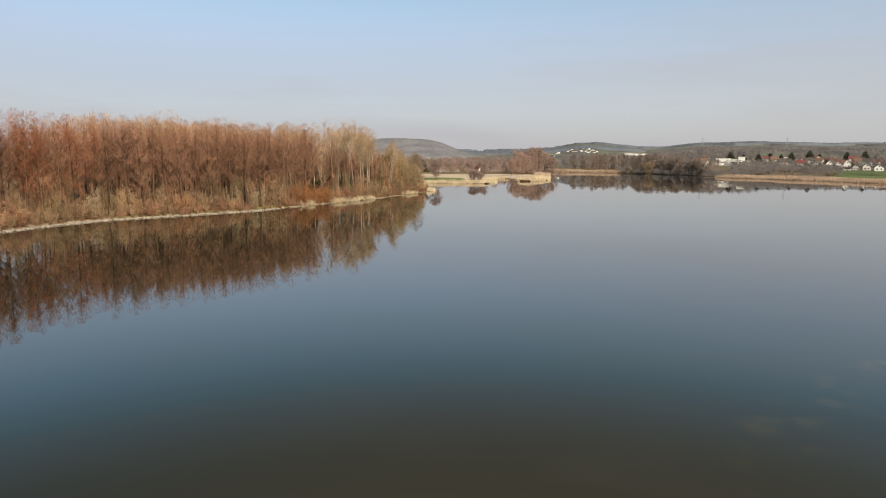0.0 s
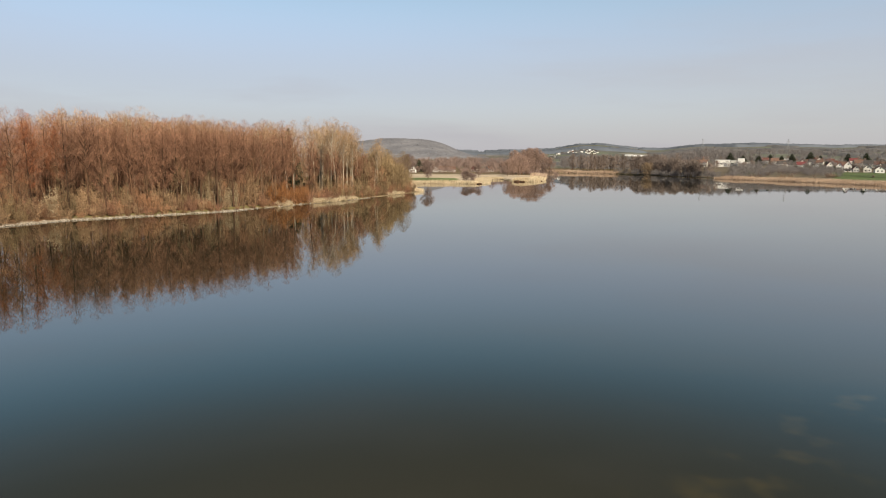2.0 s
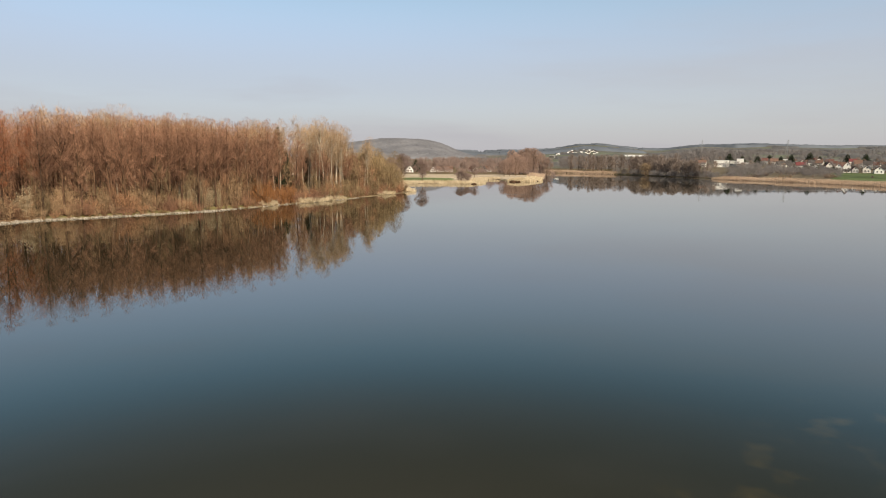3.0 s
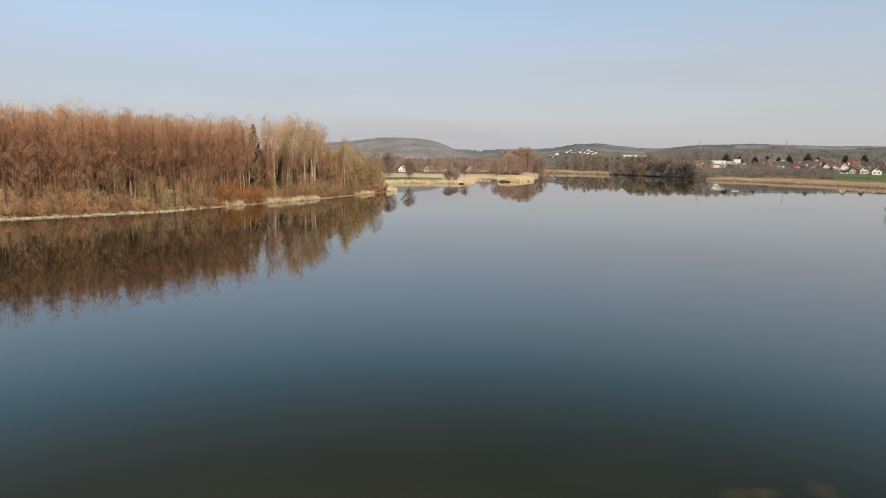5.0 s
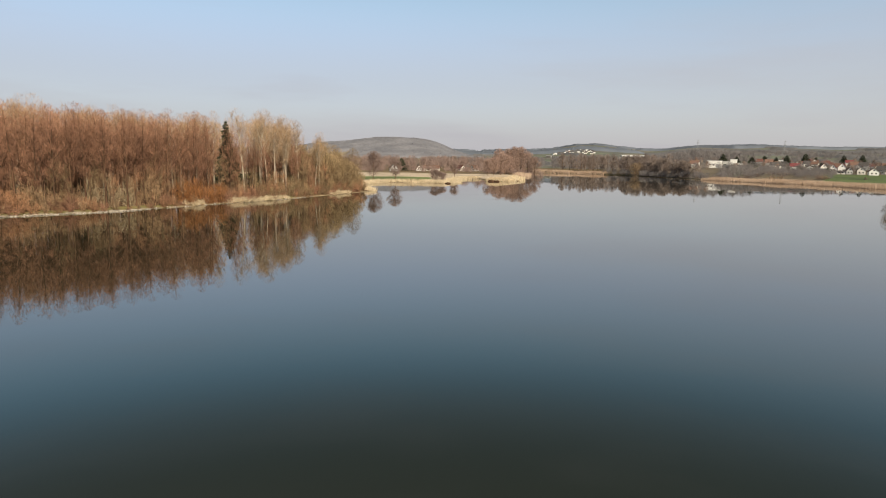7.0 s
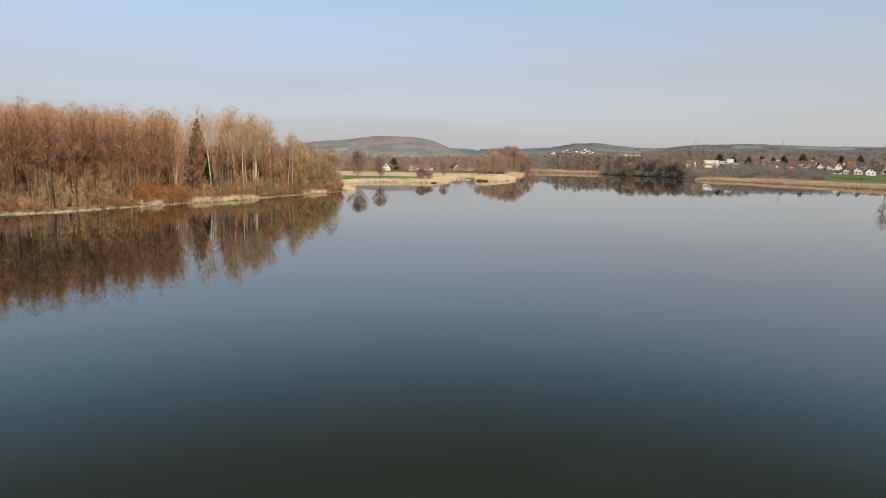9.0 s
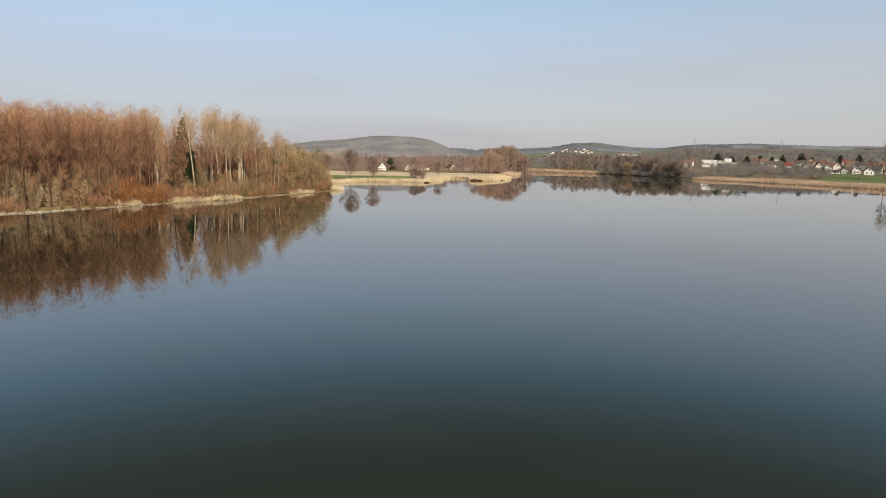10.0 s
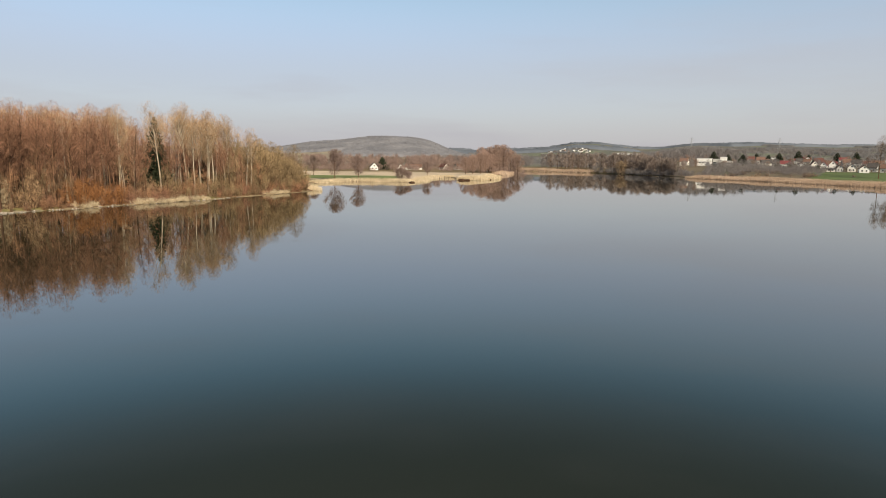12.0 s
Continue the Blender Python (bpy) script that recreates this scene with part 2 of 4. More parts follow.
    l.new(shoal.outputs["Result"], mix.inputs["A"])
    l.new(mix.outputs["Result"], b.inputs["Base Color"])
    return m


M_LAND, M_WATER = ground_material(), water_material()


# ---- small tools ----
def mesh_from(name, verts, faces, material):
    me = bpy.data.meshes.new(name)
    me.from_pydata([tuple(v) for v in verts], [], [tuple(f) for f in faces])
    me.materials.append(material)
    me.update()
    return me


def fast_mesh(name, verts, faces, material, smooth=False):
    """A mesh from numpy arrays whose faces all have the same number of corners."""
    verts, faces = np.asarray(verts, np.float32), np.asarray(faces, np.int32)
    me = bpy.data.meshes.new(name)
    k = faces.shape[1]
    me.vertices.add(len(verts))
    me.vertices.foreach_set("co", verts.ravel())
    me.loops.add(faces.size)
    me.loops.foreach_set("vertex_index", faces.ravel())
    me.polygons.add(len(faces))
    me.polygons.foreach_set("loop_start", np.arange(0, faces.size, k, dtype=np.int32))
    if smooth:
        me.polygons.foreach_set("use_smooth", np.ones(len(faces), bool))
    me.materials.append(material)
    me.update(calc_edges=True)
    me.validate()
    return me


def child(name, me, parent, label="", kind=""):
    ob = new(name, me)
    ob.parent = parent
    return tagged(ob, label, kind=kind)


def part(name, bm, material, parent, label=""):
    me = bpy.data.meshes.new(name)
    bm.to_mesh(me)
    bm.free()
    me.materials.append(material)
    return child(name, me, parent, label)


def box_bm(sx, sy, sz, at=(0, 0, 0), bevel=0.0):
    """A box with its base centre at the given place."""
    bm = bmesh.new()
    bmesh.ops.create_cube(bm, size=1.0)
    for v in bm.verts:
        v.co = Vector((v.co.x * sx + at[0], v.co.y * sy + at[1], (v.co.z + 0.5) * sz + at[2]))
    if bevel:
        bmesh.ops.bevel(bm, geom=bm.edges[:], offset=bevel, segments=1, affect="EDGES")
    return bm


def tubes(paths, radii, sides):
    """Tapered tubes along many paths of equal point count: paths (n, k, 3), radii (n, k)."""
    n, k, _ = paths.shape
    d = np.gradient(paths, axis=1)
    d /= np.linalg.norm(d, axis=2, keepdims=True) + 1e-9
    ref = np.where(np.abs(d[..., 2:3]) > 0.9, np.array([1.0, 0, 0]), np.array([0, 0, 1.0]))
    u = np.cross(d, ref)
    u /= np.linalg.norm(u, axis=2, keepdims=True) + 1e-9
    v = np.cross(d, u)
    ang = np.arange(sides) * 2 * np.pi / sides
    ring = u[:, :, None] * np.cos(ang)[:, None] + v[:, :, None] * np.sin(ang)[:, None]
    verts = paths[:, :, None] + ring * radii[:, :, None, None]
    i, j, s = np.meshgrid(np.arange(n), np.arange(k - 1), np.arange(sides), indexing="ij")
    at = lambda a, b, c: ((a * k + b) * sides + c % sides).ravel()
    return verts.reshape(-1, 3), np.stack([at(i, j, s), at(i, j, s + 1), at(i, j + 1, s + 1), at(i, j + 1, s)], 1)


def slivers(base, way, width, rng):
    """Thin tapering three-cornered twigs or blades from base along way."""
    side = np.cross(way, rng.normal(size=way.shape))
    side /= np.linalg.norm(side, axis=1, keepdims=True) + 1e-9
    h = side * (np.asarray(width)[:, None] / 2)
    return np.stack([base - h, base + h, base + way], 1).reshape(-1, 3), np.arange(len(base) * 3).reshape(-1, 3)


def unit(v):
    return v / (np.linalg.norm(v, axis=-1, keepdims=True) + 1e-9)


# ---- trees ----
def bare_tree(name, label, height, spread, clear, twigs, width, bark, twig, seed, limbs=22, lean=0.02, up=0.75, girth=0.011, sub=3, sides=6, twig_len=1.0, stout=1.0, wide=0.6, haze=0.3):
    """A leafless tree > trunk, branches, crown. clear: share of the height that is free of limbs; up: how steeply limbs rise;
    wide: where the crown's dome is widest; haze: share of the fine twigs that fill the crown evenly."""
    rng = np.random.default_rng(seed)
    k = 9
    s = np.linspace(0, 1, k)
    bend = rng.normal(0, lean * height, 2)
    wob = rng.normal(0, 0.006 * height, (k, 2)).cumsum(0) * 0.6
    axis = np.stack([bend[0] * s ** 2 + wob[:, 0] * s, bend[1] * s ** 2 + wob[:, 1] * s, s * height * 0.9 - 0.3 * (1 - s)], 1)
    rad = height * girth * (1 - s) ** 1.05 + 0.022
    rad[0] *= 1.45
    tv, tf = tubes(axis[None], rad[None], sides)
    spot = lambda f: np.stack([np.interp(f, s, axis[:, c]) for c in range(3)], 1)

    def dome(g):
        """The crown's half width at the share g of its height, with a rounded top."""
        low, high = np.clip(g / wide, 0, 1), np.clip((g - wide) / (1.001 - wide), 0, 1)
        return spread * np.where(g < wide, 0.35 + 0.65 * np.sin(low * np.pi / 2), (1 - high ** 1.7) ** 0.8)

    def keep_in(p):
        """Draws points that stand out of the crown back under its dome."""
        p[:, 2] = np.where(p[:, 2] > height * 0.97, height * rng.uniform(0.8, 0.97, len(p)), p[:, 2])
        core = spot(np.clip(p[:, 2] / (height * 0.9), 0, 1))[:, :2]
        d = p[:, :2] - core
        az = np.arctan2(d[:, 1], d[:, 0])
        lobe = 1 + 0.16 * np.sin(az * 2 + seed) + 0.12 * np.sin(az * 3 + p[:, 2] * 0.9 + seed * 2)
        far = dome(np.clip((p[:, 2] / height - clear) / (1 - clear), 0, 1)) * lobe + 0.12
        reach = np.linalg.norm(d, axis=1) + 1e-6
        q = np.where(reach > far, far / reach * rng.random(len(p)) ** 0.6, 1)
        p[:, :2] = core + d * q[:, None]
        return p

    def fitted(start, paths):
        """Shortens limbs, each as a whole, until their ends lie under the dome."""
        k = np.full(len(start), 0.2)
        for t in (0.35, 0.5, 0.65, 0.8, 0.92, 1.0):
            end = start + (paths[:, -1] - start) * t
            g = (end[:, 2] / height - clear) / (1 - clear)
            core = spot(np.clip(end[:, 2] / (height * 0.9), 0, 1))[:, :2]
            ok = (g < 0.97) & (np.linalg.norm(end[:, :2] - core, axis=1) < dome(np.clip(g, 0, 0.97)) * 1.1 + 0.2)
            k = np.where(ok, t, k)
        return start[:, None] + (paths - start[:, None]) * k[:, None, None]

    # limbs: from the stem out to the skin of the crown
    g = ((np.arange(limbs) + rng.random(limbs)) / limbs) ** 0.85
    f = (clear + (0.9 - clear) * g * 0.98) / 0.9 * 0.9
    az = np.arange(limbs) * 2.4 + rng.normal(0, 0.5, limbs)
    root = spot(f)
    length = np.maximum(dome(np.clip(g + 0.12, 0, 1)), 0.3 * spread) * rng.uniform(0.75, 1.1, limbs)
    out = np.stack([np.cos(az), np.sin(az), np.zeros(limbs)], 1)
    q = np.linspace(0, 1, 5)
    rise = up * rng.uniform(0.6, 1.3, limbs) * (1 + 1.4 * g ** 2)
    length = length * (1 - 0.4 * g ** 2)
    lp = root[:, None] + out[:, None] * (length[:, None] * (0.75 * q + 0.25 * q ** 0.6))[..., None]
    lp[:, :, 2] += length[:, None] * (rise[:, None] * q + 0.4 * q ** 2)
    lp += rng.normal(0, 0.05, lp.shape) * length[:, None, None] * q[None, :, None]
    lp = fitted(root, lp)
    lr = stout * (0.014 + 0.015 * length)[:, None] * (1 - 0.85 * q)
    # forks on the limbs
    idx = np.repeat(np.arange(limbs), sub)
    at = rng.uniform(0.25, 0.95, len(idx))
    pos = np.stack([[np.interp(a, q, lp[i, :, c]) for c in range(3)] for a, i in zip(at, idx)])
    way = unit(unit(lp[idx, -1] - lp[idx, 0]) + rng.normal(0, 0.6, (len(idx), 3)) + np.array([0, 0, 0.35]))
    sl = np.maximum(length[idx], 0.4 * spread) * rng.uniform(0.35, 0.7, len(idx))
    q3 = np.linspace(0, 1, 3)
    sp = pos[:, None] + way[:, None] * (sl[:, None] * q3)[..., None]
    sp[:, 1] += rng.normal(0, 0.08, (len(idx), 3))
    sp = fitted(pos, sp)
    sr = stout * (0.009 + 0.011 * sl)[:, None] * (1 - 0.8 * q3)
    v1, f1 = tubes(lp, lr, 3)
    v2, f2 = tubes(sp, sr, 3)
    # twigs: along limbs and forks, and as a fine haze under the crown's skin
    n3 = int(twigs * haze)
    n1 = int((twigs - n3) * 0.35)
    n2 = twigs - n3 - n1
    i1, a1 = rng.choice(limbs, n1, p=length / length.sum()), rng.uniform(0.25, 1.0, n1)
    seg = np.clip((a1 * 4).astype(int), 0, 3)
    fr = (a1 * 4 - seg)[:, None]
    b1 = lp[i1, seg] * (1 - fr) + lp[i1, seg + 1] * fr + rng.normal(0, 0.07 * spread, (n1, 3))
    i2, a2 = rng.choice(len(idx), n2, p=sl / sl.sum()), rng.uniform(0.1, 1.1, n2)[:, None]
    b2 = sp[i2, 0] * (1 - a2) + sp[i2, 2] * a2 + rng.normal(0, 0.08 * spread, (n2, 3))
    g3 = rng.random(n3) ** 0.75
    az3 = rng.random(n3) * 2 * np.pi
    r3 = dome(g3) * rng.random(n3) ** 0.42
    z3 = (clear + (1 - clear) * g3) * height
    b3 = np.stack([np.cos(az3) * r3, np.sin(az3) * r3, z3], 1)
    b3[:, :2] += spot(np.clip(z3 / (height * 0.9), 0, 1))[:, :2]
    base = keep_in(np.concatenate([b1, b2, b3]))
    core = spot(np.clip(base[:, 2] / (height * 0.9), 0, 1))
    outw = np.pad((base[:, :2] - core[:, :2]) / spread, ((0, 0), (0, 1)))
    ways = unit(outw * 0.5 + rng.normal(0, 0.45, (twigs, 3)) + np.array([0, 0, 0.55]))
    ways *= (rng.uniform(0.5, 1.4, twigs) * twig_len * (1 - 0.4 * np.clip((base[:, 2] / height - 0.85) / 0.15, 0, 1)))[:, None]
    cv, cf = slivers(base, ways, rng.uniform(0.6, 1.4, twigs) * width, rng)
    top = new(name)
    top.empty_display_size = 0.5
    child("trunk", fast_mesh("trunk", tv, tf, bark, True), top)
    child("branchwork", fast_mesh("branchwork", np.concatenate([v1, v2]), np.concatenate([f1, f2 + len(v1)]), bark, True), top, kind="stuff")
    child("crown", fast_mesh("crown", cv, cf, twig), top)
    return tagged(top, label, "tree")


def shrub(name, label, height, spread, stems, twigs, width, bark, twig, seed, droop=0.15, twig_len=0.7, blossom=0):
    """A many-stemmed bush > stems, crown (> blossom)."""
    rng = np.random.default_rng(seed)
    az = rng.random(stems) * 2 * np.pi
    reach = spread * rng.random(stems) ** 0.6
    hh = height * rng.uniform(0.55, 1.0, stems) * (1 - 0.35 * (reach / spread) ** 2)
    q = np.linspace(0, 1, 6)
    out = np.stack([np.cos(az), np.sin(az)], 1)
    p = np.zeros((stems, 6, 3))
    p[:, :, :2] = out[:, None] * (reach[:, None] * (0.42 + 0.58 * q ** 1.2))[..., None] + rng.normal(0, 0.03, (stems, 6, 2)) * spread
    p[:, :, 2] = hh[:, None] * (q - droop * q ** 3 * (reach / spread)[:, None]) - 0.1
    v, f = tubes(p, (0.012 + 0.008 * hh)[:, None] * (1 - 0.85 * q), 3)
    i, a = rng.integers(0, stems, twigs), rng.uniform(0.0, 1.0, twigs) ** 0.9
    seg = np.clip((a * 5).astype(int), 0, 4)
    fr = (a * 5 - seg)[:, None]
    base = p[i, seg] * (1 - fr) + p[i, seg + 1] * fr + rng.normal(0, 0.07 * spread, (twigs, 3))
    base[:, 2] = np.abs(base[:, 2])
    ways = unit(rng.normal(0, 0.6, (twigs, 3)) + np.array([0, 0, 0.35]) + np.pad(out[i] * 0.3, ((0, 0), (0, 1))))
    cv, cf = slivers(base, ways * (rng.uniform(0.5, 1.4, twigs) * twig_len)[:, None], rng.uniform(0.6, 1.4, twigs) * width, rng)
    top = new(name)
    child("stemwork", fast_mesh("stemwork", v, f, bark, True), top, kind="stuff")
    crown = child("crown", fast_mesh("crown", cv, cf, twig), top)
    if blossom:
        pick = rng.integers(0, twigs, blossom)
        bv, bf = slivers(base[pick] + rng.normal(0, 0.12, (blossom, 3)), unit(rng.normal(size=(blossom, 3))) * 0.22, np.full(blossom, 0.12), rng)
        child("blossom", fast_mesh("blossom", bv, bf, M_BLOSSOM), crown, "pale cream spring blossom")
    return tagged(top, label, "shrub")


def spruce(name, label, height, spread, seed, twigs=2600):
    """A conifer > trunk, crown of drooping needle sprays on whorled boughs."""
    rng = np.random.default_rng(seed)
    s = np.linspace(0, 1, 6)
    axis = np.stack([0 * s, 0 * s, s * height - 0.2], 1)
    tv, tf = tubes(axis[None], (height * 0.012 * (1 - s) + 0.02)[None], 6)
    h = 1 - rng.random(twigs) ** 0.55 * 0.86
    az = np.round(rng.random(twigs) * 9) / 9 * 2 * np.pi + rng.normal(0, 0.22, twigs) + np.floor(h * 26) * 0.7
    h = np.floor(h * 26) / 26 + rng.normal(0, 0.008, twigs)
    edge = spread * np.clip(1.02 - h, 0.02, 1) ** 0.8 * (0.55 + 0.3 * np.sin(az * 2 + np.floor(h * 26) * 2.3 + seed) ** 2 + 0.35 * np.sin(np.floor(h * 26) * 5.1 + seed) ** 2)
    r = edge * rng.random(twigs) ** 0.6
    out = np.stack([np.cos(az), np.sin(az), np.zeros(twigs)], 1)
    base = out * r[:, None]
    base[:, 2] = h * height - 0.22 * r
    way = unit(out + rng.normal(0, 0.55, (twigs, 3)) + np.array([0, 0, -0.2])) * (0.35 + 0.45 * edge / spread * 2)[:, None]
    cv, cf = slivers(base, way, np.full(twigs, 0.3 + 0.02 * height / 2), rng)
    top = new(name)
    child("trunk", fast_mesh("trunk", tv, tf, M_BARK, True), top)
    child("crown", fast_mesh("crown", cv, cf, M_NEEDLE), top)
    return tagged(top, label, "conifer")


# ---- the lake's outline ----
SHORE = [(-60, -140), (100, -170), (230, -80), (280, 60), (300, 180), (292, 300), (281, 375), (272, 450), (260, 492), (242, 542), (246, 560),
         (236, 642), (208, 733), (165, 788), (119, 826), (112, 730), (98, 610), (83, 505), (77, 464), (69, 438), (58, 420), (50, 428),
         (50, 452), (47, 480), (36, 470), (29, 430), (28, 392), (25, 373), (9, 378), (-10, 374), (-20, 346), (-25, 330), (-20, 310),
         (-10, 290), (-5, 274), (-9, 261), (-18, 235), (-25, 214), (-33, 197), (-44.5, 173), (-48, 163.5), (-64, 145), (-74, 135),
         (-78.5, 121), (-82, 100), (-90, 60), (-86, -20)]


def smooth_line(pts, step, wobble, seed):
    """The outline cut into short steps with a little natural wander."""
    out = []
    for i, a in enumerate(pts):
        b = pts[(i + 1) % len(pts)]
        n = max(1, int(math.dist(a, b) / step))
        d = Vector((b[0] - a[0], b[1] - a[1])).normalized()
        for k in range(n):
            t = k / n
            x, y = a[0] + (b[0] - a[0]) * t, a[1] + (b[1] - a[1]) * t
            w = noise.noise((x * 0.12, y * 0.12, seed)) * wobble + noise.noise((x * 0.5, y * 0.5, seed)) * wobble * 0.35
            out.append((x - d.y * w, y + d.x * w))
    return np.array(out)


LINE = smooth_line(SHORE, 4.0, 1.3, 3.0)


def shore_distance(x, y):
    """Metres from the water's edge: positive on land, negative in the lake."""
    x, y = np.asarray(x, float), np.asarray(y, float)
    best, inside = np.full(x.shape, 1e18), np.zeros(x.shape, bool)
    for a, b in zip(LINE, np.roll(LINE, -1, 0)):
        d = b - a
        t = np.clip(((x - a[0]) * d[0] + (y - a[1]) * d[1]) / (d @ d), 0, 1)
        best = np.minimum(best, (x - a[0] - t * d[0]) ** 2 + (y - a[1] - t * d[1]) ** 2)
        if a[1] != b[1]:
            inside ^= ((a[1] > y) != (b[1] > y)) & (x < (b[0] - a[0]) * (y - a[1]) / (b[1] - a[1]) + a[0])
    return np.where(inside, -1, 1) * np.sqrt(best)


def step01(v):
    v = np.clip(v, 0, 1)
    return v * v * (3 - 2 * v)


def wander(x, y, scale, seed):
    """Cheap smooth wander of about -1 to 1."""
    r = np.random.default_rng(seed)
    total = 0
    for k in range(6):
        a, p = r.uniform(0, 6.28), r.uniform(0, 6.28)
        w = 2 ** (k * 0.5) / scale
        total = total + np.sin((x * np.cos(a) + y * np.sin(a)) * w + p) / 1.35 ** k
    return total / 2.2


def height_at(x, y, d=None):
    x, y = np.asarray(x, float), np.asarray(y, float)
    d = shore_distance(x, y) if d is None else d
    far = np.hypot(x - 20, y - 20)
    s = (x - 20) / np.maximum(y - 20, 1)
    land = 0.05 + 0.6 * step01(d / 4) + 0.5 * step01((d - 4) / 40) + 0.25 * wander(x, y, 9, 5) * step01(d / 6)
    # the right bank's meadow and village slope
    right = step01((s - 0.3) / 0.12)
    slope = 0.02 * np.clip(y - 380, 0, 470) + 0.05 * np.clip(y - 850, 0, 460) + 0.012 * np.maximum(0, y - 1310)
    land = land + right * slope * step01((d - 6) / 70)
    land = land + (1 - right) * np.maximum(0, far - 640) * 0.008
    # ridges on the skyline
    crest = np.interp(s, [-1.2, -0.4, 0.0, 0.1, 0.165, 0.21, 0.24, 0.29, 0.34, 0.42, 0.5, 0.62, 0.75, 1.3], [40, 43, 41, 43, 56, 77, 79, 65, 45, 36, 41, 34, 42, 35])
    land = land + crest * step01((far - 1650) / 1500) + 3.0 * wander(x, y, 160, 9) * step01((far - 1300) / 900)
    u = x + 92
    land = land + (61 + 3 * wander(x, y, 60, 4)) * np.exp(-(np.abs(u) / np.where(u < 0, 400, 150)) ** 2.6) * np.exp(-((y - 2150) / 330) ** 2)
    return np.where(d < 0, np.maximum(-0.35 * -d, -3.0), land)


def land_cover(x, y, d):
    """Base colours of turf, straw field, plough, leaf litter, mud and lake bed over the plan; far fields are hazed."""
    n = x.size
    col = np.tile(np.array([0.17, 0.13, 0.075]), (n, 1))
    w = wander(x, y, 25, 2)

    def put(mask, c):
        col[mask] = c

    s, far = (x - 20) / np.maximum(y - 20, 1), np.hypot(x - 20, y - 20)
    fields = np.floor((x * 0.8 + y * 0.6) / 170) * 7.3 + np.floor((y * 0.8 - x * 0.6) / 120) * 3.1
    pick = np.abs(np.sin(fields * 12.9898) * 43758.5453) % 1
    # far fields paled and cooled: aerial haze painted into the ground colour
    put(far > 1000, (0.15, 0.143, 0.122))
    put((far > 1000) & (pick < 0.4), (0.14, 0.152, 0.112))
    put((far > 1000) & (pick > 0.88), (0.24, 0.225, 0.185))
    put((far > 1000) & (pick > 0.4) & (pick < 0.55), (0.13, 0.134, 0.115))
    put((x > -900) & (x < 160) & (y > 1500) & (y < 2700) & (height_at(x, y, np.full(x.shape, 400.0)) > 20), (0.11, 0.1, 0.1))
    put((x > -560) & (x < -250) & (y > 1450) & (y < 1850), (0.25, 0.22, 0.17))
    put((s > 0.3) & (far > 420) & (far < 1000), (0.15, 0.125, 0.09))
    put((s > 0.612) & (y > 330) & (y < 598) & (d > 13 + 3 * w), (0.098, 0.13, 0.052))
    put((y > 575) & (y < 730) & (s > 0.452) & (s < 0.474), (0.12, 0.15, 0.06))
    # left bank: straw meadow with a green strip before it
    put((x > -140) & (x < 125) & (y > 385) & (y < 610) & (d > 4), (0.5, 0.41, 0.305))
    put((x > -120) & (x < 14) & (y > 392) & (y < 470 + 6 * w) & (d > 7), (0.15, 0.185, 0.07))
    # leaf litter of the wood
    wood = (y < 330) & (x < 0)
    put(wood & (d > 0), (0.17, 0.1, 0.055))
    put(wood & (d > 0.8) & (d < 5.5) & (w > 0.0), (0.2, 0.17, 0.07))
    put((d < 1.6) & (d >= -0.3) & wood & (y < 175), (0.27, 0.23, 0.17))
    put((d < 1.0) & (d >= -0.3) & ~(wood & (y < 175)), (0.3, 0.24, 0.15))
    put(d < -0.3, (0.06, 0.055, 0.03))
    return col


def build_ground():
    """One sheet, fine where the camera looks, out to the horizon."""
    ang = np.concatenate([np.arange(-50, 52, 0.42), np.arange(52, 310, 3.0)])
    rad = np.concatenate([[3.0], 30 * 1.0135 ** np.arange(0, 385)])
    rad = rad[rad < 4700]
    a, r = np.meshgrid(np.radians(ang), rad, indexing="ij")
    x, y = 20 + r * np.sin(a), 20 + r * np.cos(a)
    x, y = x.ravel(), y.ravel()
    near = np.hypot(x - 20, y - 20) < 1050
    d = np.full(x.shape, 400.0)
    d[near] = shore_distance(x[near], y[near])
    z = height_at(x, y, d)
    na, nr = len(ang), len(rad)
    i, j = np.meshgrid(np.arange(na), np.arange(nr - 1), indexing="ij")
    i2 = (i + 1) % na
    faces = np.stack([i * nr + j, i * nr + j + 1, i2 * nr + j + 1, i2 * nr + j], -1).reshape(-1, 4)
    me = fast_mesh("ground", np.stack([x, y, z], 1), faces, M_LAND, True)
    att = me.color_attributes.new("cover", "FLOAT_COLOR", "POINT")
    att.data.foreach_set("color", np.concatenate([land_cover(x, y, d), np.ones((len(x), 1))], 1).astype(np.float32).ravel())
    tagged(new("ground", me), "flat spring meadows, woodland floor and far low hills", "ground", kind="structure")


build_ground()

# the lake's surface: a disc that the shores rise out of
ring = np.radians(np.arange(0, 360, 5.0))
wv = [(80, 340, 0)] + [(80 + 900 * math.cos(t), 340 + 620 * math.sin(t), 0) for t in ring]
water = new("water", mesh_from("water", wv, [(0, i + 1, (i + 1) % len(ring) + 1) for i in range(len(ring))], M_WATER))
tagged(water, "still murky lake mirroring the pale sky", "water", kind="structure")


SEG_A, SEG_D = LINE, np.roll(LINE, -1, 0) - LINE


